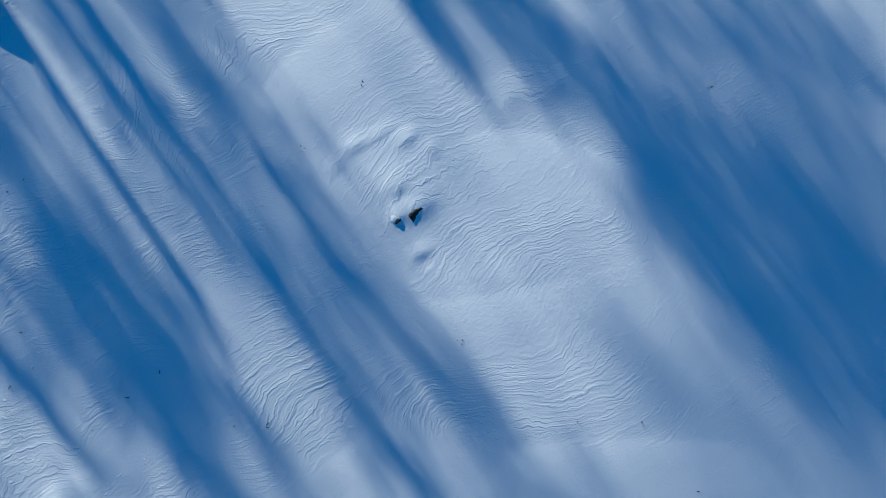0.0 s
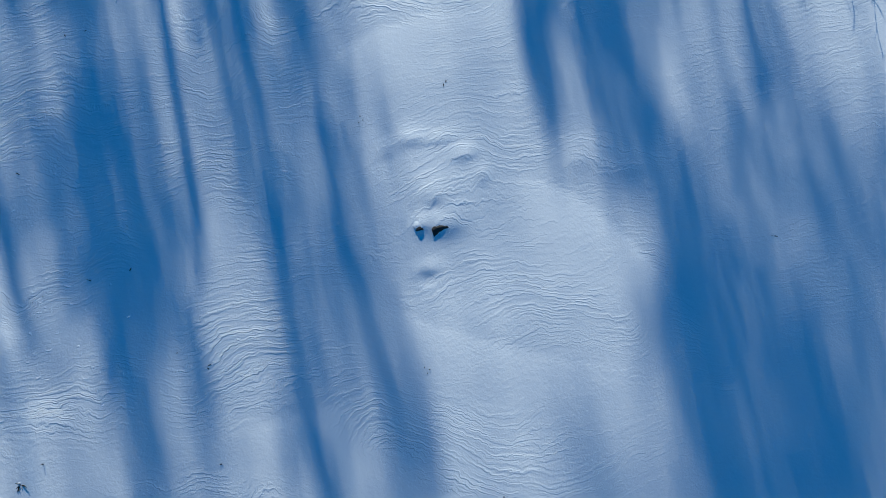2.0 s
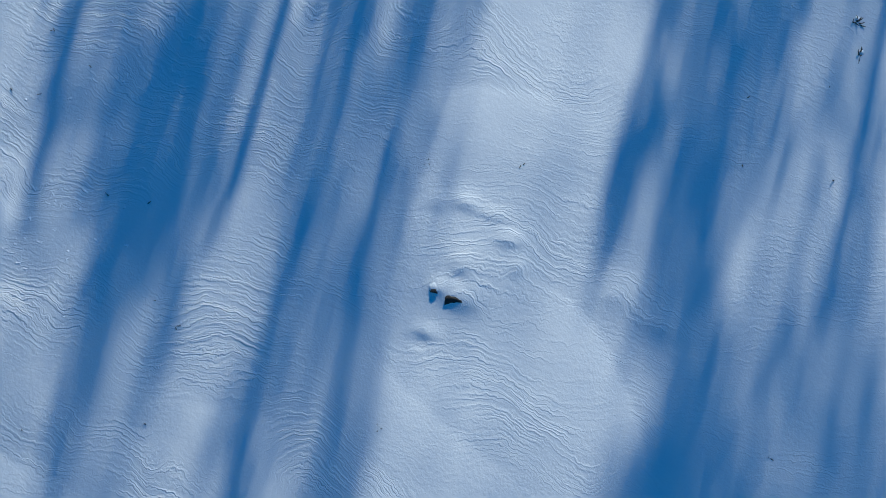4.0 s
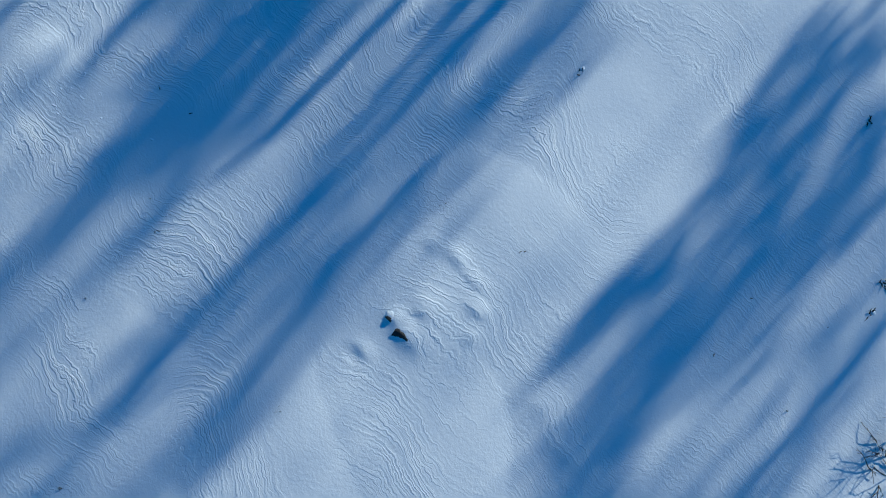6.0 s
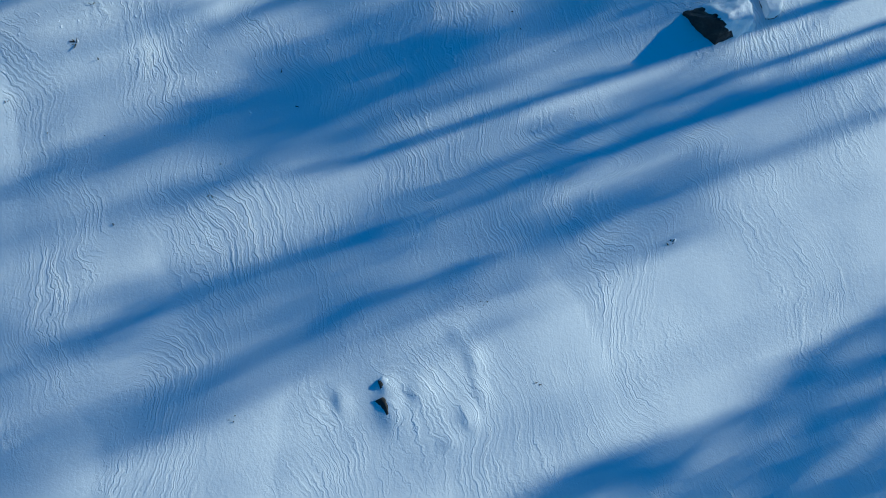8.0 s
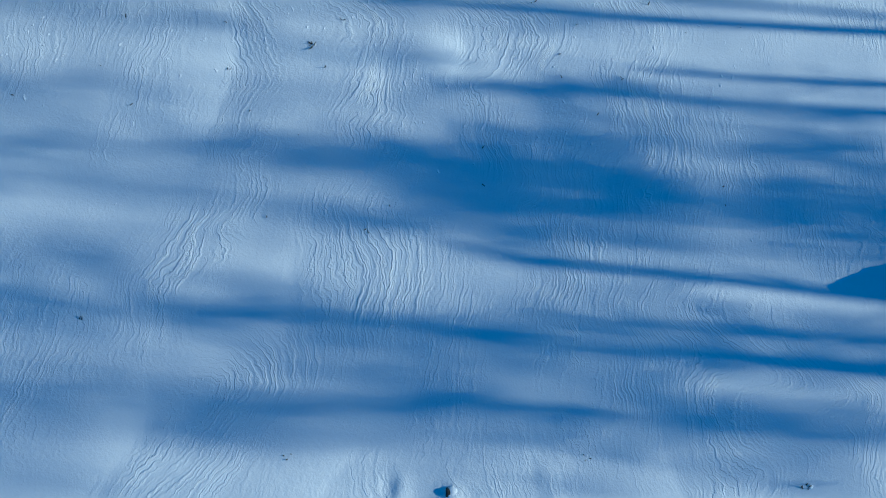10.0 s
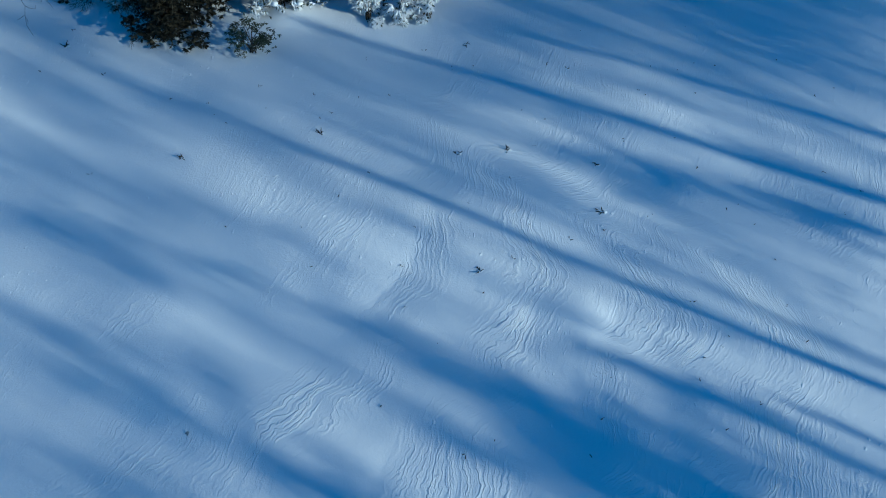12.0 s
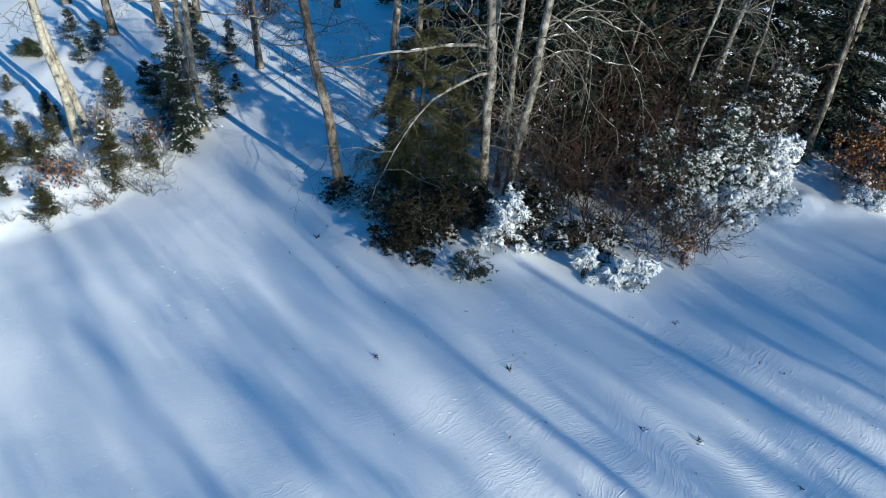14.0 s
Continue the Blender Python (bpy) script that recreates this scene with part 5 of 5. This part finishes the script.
    snowy(-9.2, -16.1, 2.0, 0.7, l, 65, LEAF_GREEN, 0.55, 460, 0.056, 0.3, 8, 14)
    snowy(-10.2, -16.5, 3.3, 0.75, l, 66, LEAF_GREEN, 0.55, 600, 0.058, 0.3, 8, 14)
    snowy(-11.2, -16.6, 2.3, 0.85, l, 80, LEAF_GREEN, 0.62, 560, 0.06, 0.3, 8, 14)
    snowy(-10.4, -17.9, 3.9, 0.9, "tall dark evergreen shrub with a little snow", 79, LEAF_DARK, 0.18, 480, 0.055, 0.3, 8, 14)
    snowy(-12.3, -16.95, 2.0, 0.8, "heavily snow-covered shrub by the field's edge", 67, LEAF_GREEN, 0.92, 480, 0.095, 0.35, 5, 12)
    snowy(-8.5, -16.5, 2.3, 0.75, l, 112, LEAF_GREEN, 0.5, 420, 0.058, 0.3, 8, 14)
    snowy(-8.95, -15.4, 1.3, 0.55, l, 113, LEAF_GREEN, 0.6, 260, 0.06, 0.3, 8)
    snowy(-9.7, -15.5, 0.9, 0.55, w, 88, LEAF_GREEN, 0.88, 170, 0.075, 0.3, 6)
    snowy(-10.8, -15.85, 1.1, 0.6, w, 89, LEAF_GREEN, 0.92, 220, 0.085, 0.3, 6)
    snowy(-13.2, -19.2, 4.4, 0.85, l, 68, LEAF_DARK, 0.3, 640, 0.058, 0.2, 8, 16)
    snowy(-12.3, -18.3, 3.2, 0.8, l, 78, LEAF_DARK, 0.4, 460, 0.06, 0.2, 8, 14)
    snowy(-8.4, -17.9, 2.9, 0.9, "tall dark evergreen shrub with a little snow", 69, LEAF_DARK, 0.1, 420, 0.06, 0.2, 8, 14)
    snowy(-15.75, -16.95, 0.9, 0.55, w, 70, LEAF_GREEN, 0.9, 160, 0.09, 0.3, 6)
    snowy(-16.9, -17.2, 1.5, 0.7, w, 71, LEAF_GREEN, 0.55, 240, 0.09, 0.3, 6)
    snowy(-18.3, -16.9, 1.3, 0.7, w, 86, LEAF_GREEN, 0.55, 200, 0.09, 0.3, 6)
    snowy(-20.2, -17.0, 2.4, 1.0, l, 72, LEAF_GREEN, 0.5, 420, 0.085, 0.2, 8, 12)
    snowy(-5.0, -14.75, 1.3, 0.6, "dark evergreen shrub lightly dusted with snow", 73, LEAF_DARK, 0.25, 220, 0.05, 0.2, 8)
    snowy(-5.7, -14.3, 0.9, 0.5, "dark evergreen shrub lightly dusted with snow", 74, LEAF_DARK, 0.3, 150, 0.05, 0.2, 8)
    snowy(-6.5, -14.3, 1.1, 0.5, "dark evergreen shrub lightly dusted with snow", 87, LEAF_DARK, 0.3, 150, 0.05, 0.2, 8)
    snowy(-8.6, -13.75, 0.7, 0.5, "low shrub of mixed leaves with patches of snow", 75, LEAF_BROWN, 0.4, 90, 0.06, 0.2, 6)
    leafy_shrub("evergreen_shrub", G(-6.5, -17.3), 2.6, 1.0, "tall dark evergreen shrub behind bare twigs", 76, LEAF_DARK, 0.0, 420, 8, 0.13, 0.045, 12, hollow=0.3)
    leafy_shrub("evergreen_shrub", G(-7.9, -18.7), 3.2, 1.1, "tall dark evergreen shrub behind bare twigs", 77, LEAF_DARK, 0.04, 460, 8, 0.13, 0.045, 12, hollow=0.3)
    conifer("pine_tree", G(-18.6, -17.9), 3.2, 1.6, "young pine with snow along its drooping boughs", 43, NEEDLE_OLIVE, low=0.06, whorls=9, per_whorl=8, droop=0.08, snow=0.35, per=46, needle=0.14, thick=0.03, group="pines of the wood")
    # brown-leaved shrubs and bare brush
    twig_bush(G(-16.0, -17.9), 1.9, 1.0, "shrub with dry orange-brown leaves", 81, TWIG, 14, 2, 5, LEAF_BROWN, 1000, "brown-leaved shrubs")
    twig_bush(G(-17.3, -19.0), 2.2, 1.0, "shrub with dry orange-brown leaves", 82, TWIG, 12, 2, 5, LEAF_BROWN, 500, "brown-leaved shrubs")
    a = twig_bush(G(-8.5, -14.6), 1.9, 1.2, "tangle of leafless brown twigs at the wood's edge", 83, TWIG, 14, 2, 6, LEAF_BROWN, 60, snow=34)
    b = twig_bush(G(-6.6, -15.8), 2.8, 1.1, "tall leafless brush with reddish twigs", 84, TWIG_RED, 15, 3, 5, None, 0, snow=18)
    c = twig_bush(G(-5.3, -15.9), 2.6, 1.0, "tall leafless grey-brown brush", 85, TWIG, 15, 3, 5, None, 0, snow=22)
    for k, (ob, x, y, s) in enumerate([(a, -7.6, -14.2, 0.8), (a, -9.3, -14.3, 0.7), (b, -7.9, -16.4, 1.1), (b, -7.0, -17.6, 1.3), (b, -8.7, -19.0, 1.3), (c, -6.1, -16.6, 1.2), (c, -7.2, -14.9, 0.8), (c, -4.9, -18.0, 1.2),
                                       (b, -5.9, -18.4, 1.5), (c, -10.5, -18.5, 1.2), (b, -10.0, -20.6, 1.5), (a, -6.2, -14.5, 0.8), (c, -12.3, -20.2, 1.3), (c, -3.2, -15.6, 0.8), (b, -6.9, -20.6, 1.6)]):
        again(ob, x, y, 77 * k, s)


build_wood()


# ---- the bank with young spruces ----
def build_bank():
    G = on_ground
    conifer("young_spruce", G(4.95, -20.1), 3.2, 1.3, "young spruce with snow on its boughs, behind a bare tree", 91, NEEDLE_DARK, low=0.05, whorls=13, per_whorl=7, droop=0.06, snow=0.4, per=44, needle=0.1, thick=0.018, group="young spruces", ragged=0.6)
    conifer("young_spruce", G(4.75, -19.15), 1.5, 0.6, "small snow-laden spruce at the foot of a larger one", 101, NEEDLE_DARK, low=0.05, whorls=8, per_whorl=6, droop=0.06, snow=0.6, per=34, needle=0.09, thick=0.016, group="young spruces", ragged=0.5)
    s = conifer("young_spruce", G(9.9, -26.2), 0.95, 0.55, "little dark green spruce sticking out of the snow", 92, NEEDLE_DARK, low=0.05, whorls=6, per_whorl=6, droop=-0.015, per=14, needle=0.08, thick=0.016, group="young spruces")
    for k, (x, y, z) in enumerate([(8.95, -25.8, 1.1), (9.2, -24.7, 0.8), (4.35, -22.7, 1.1), (4.35, -25.7, 0.8), (5.1, -24.9, 1.3), (4.15, -21.5, 0.7), (8.95, -20.5, 0.6), (3.9, -23.6, 0.6), (5.6, -22.6, 0.7), (6.2, -28.5, 1.2), (4.6, -27.4, 1.0), (5.7, -26.6, 0.9), (7.0, -27.5, 0.8), (5.9, -21.6, 1.5), (6.5, -22.4, 1.2)]):
        again(s, x, y, 40 * k, z)
    m = conifer("young_spruce", G(8.1, -18.5), 0.85, 0.42, "little olive spruce growing on the snowy bank", 93, NEEDLE_OLIVE, low=0.06, whorls=7, per_whorl=5, droop=-0.02, snow=0.1, per=17, needle=0.065, thick=0.012, group="young spruces")
    for k, (x, y, z) in enumerate([(8.5, -17.8, 1.15), (8.95, -20.6, 0.7), (9.9, -20.3, 0.6), (10.5, -21.9, 0.6), (8.4, -16.0, 0.6), (5.45, -17.9, 1.1), (9.3, -16.9, 1.2), (6.55, -18.2, 0.9), (6.0, -16.6, 0.7), (7.9, -17.2, 1.0), (8.3, -19.6, 0.8), (9.6, -18.6, 0.9)]):
        again(m, x, y, 55 * k + 15, z)
    n = conifer("young_spruce", G(7.35, -15.45), 0.75, 0.5, "bushy little spruce at the edge of the bank", 99, NEEDLE_OLIVE, low=0.05, whorls=5, per_whorl=9, droop=-0.01, snow=0.1, per=22, needle=0.075, thick=0.013, group="young spruces")
    again(n, 9.0, -17.4, 70, 1.0)
    conifer("young_spruce", G(6.25, -17.3), 1.5, 0.55, "young spruce with brownish lower boughs on the bank", 94, NEEDLE_OLIVE, low=0.05, whorls=9, per_whorl=6, droop=0.0, snow=0.25, per=22, needle=0.08, thick=0.014, group="young spruces")
    conifer("young_spruce", G(7.1, -21.0), 1.3, 0.5, "slim young spruce among thin twigs", 90, NEEDLE_OLIVE, low=0.05, whorls=8, per_whorl=5, droop=-0.01, snow=0.1, per=20, needle=0.08, thick=0.014, group="young spruces")
    conifer("grass_tuft", G(10.8, -24.6), 0.5, 0.5, "yellow-green tuft sticking out of the snow", 95, LEAF_GREEN, low=0.1, whorls=5, per_whorl=8, droop=0.02, per=24, needle=0.1, thick=0.02, category="plant")
    t = twig_bush(G(7.0, -17.4), 0.8, 0.5, "thin grey leafless bush on the bank", 98, TWIG_PALE, 9, 3, 4, None, 0, "leafless bushes", 26)
    for k, (x, y, z) in enumerate([(5.3, -16.7, 0.9), (6.2, -16.1, 0.8), (9.9, -20.3, 0.7), (10.6, -22.0, 0.8), (7.5, -20.6, 1.1), (6.0, -18.9, 0.8), (7.2, -19.8, 1.1), (5.8, -16.9, 0.7), (6.8, -18.6, 0.9), (8.6, -19.5, 0.7), (6.9, -15.6, 0.5), (7.8, -16.2, 0.6), (6.7, -16.6, 0.5), (8.1, -15.1, 0.4), (7.2, -15.0, 0.35), (9.2, -15.2, 0.5), (5.0, -17.6, 0.8), (5.9, -17.8, 0.9), (6.4, -16.9, 0.7), (7.6, -17.0, 0.8), (8.7, -18.3, 0.8), (9.4, -17.9, 0.7), (5.2, -18.6, 0.8)]):
        again(t, x, y, 61 * k, z)
    r = twig_bush(G(5.6, -19.0), 0.8, 0.4, "reddish leafless bush at the foot of the bank", 96, TWIG_RED, 10, 2, 5, LEAF_BROWN, 70)
    q = twig_bush(G(7.2, -16.5), 0.5, 0.5, "low bush with dry orange leaves on the bank", 97, TWIG, 8, 2, 4, LEAF_BROWN, 130)
    for k, (ob, x, y, z) in enumerate([(q, 7.45, -17.4, 0.6), (q, 7.1, -19.9, 0.8), (q, 6.3, -16.0, 0.45), (q, 9.4, -16.6, 0.8), (r, 4.3, -30.9, 1.3), (r, 3.6, -31.6, 1.3)]):
        again(ob, x, y, 33 * k, z)
    # low bushes at the near corner of the field
    twig_bush(G(2.95, 7.45), 0.4, 0.6, "low dark leafless bush in the snow, bowed by frost", 120, TWIG, 10, 2, 4, None, 0, "leafless bushes", 12)
    twig_bush(G(3.6, 7.9), 0.5, 0.6, "low dark leafless bush in the snow, bowed by frost", 121, TWIG, 10, 2, 4, None, 0, "leafless bushes", 12)


build_bank()
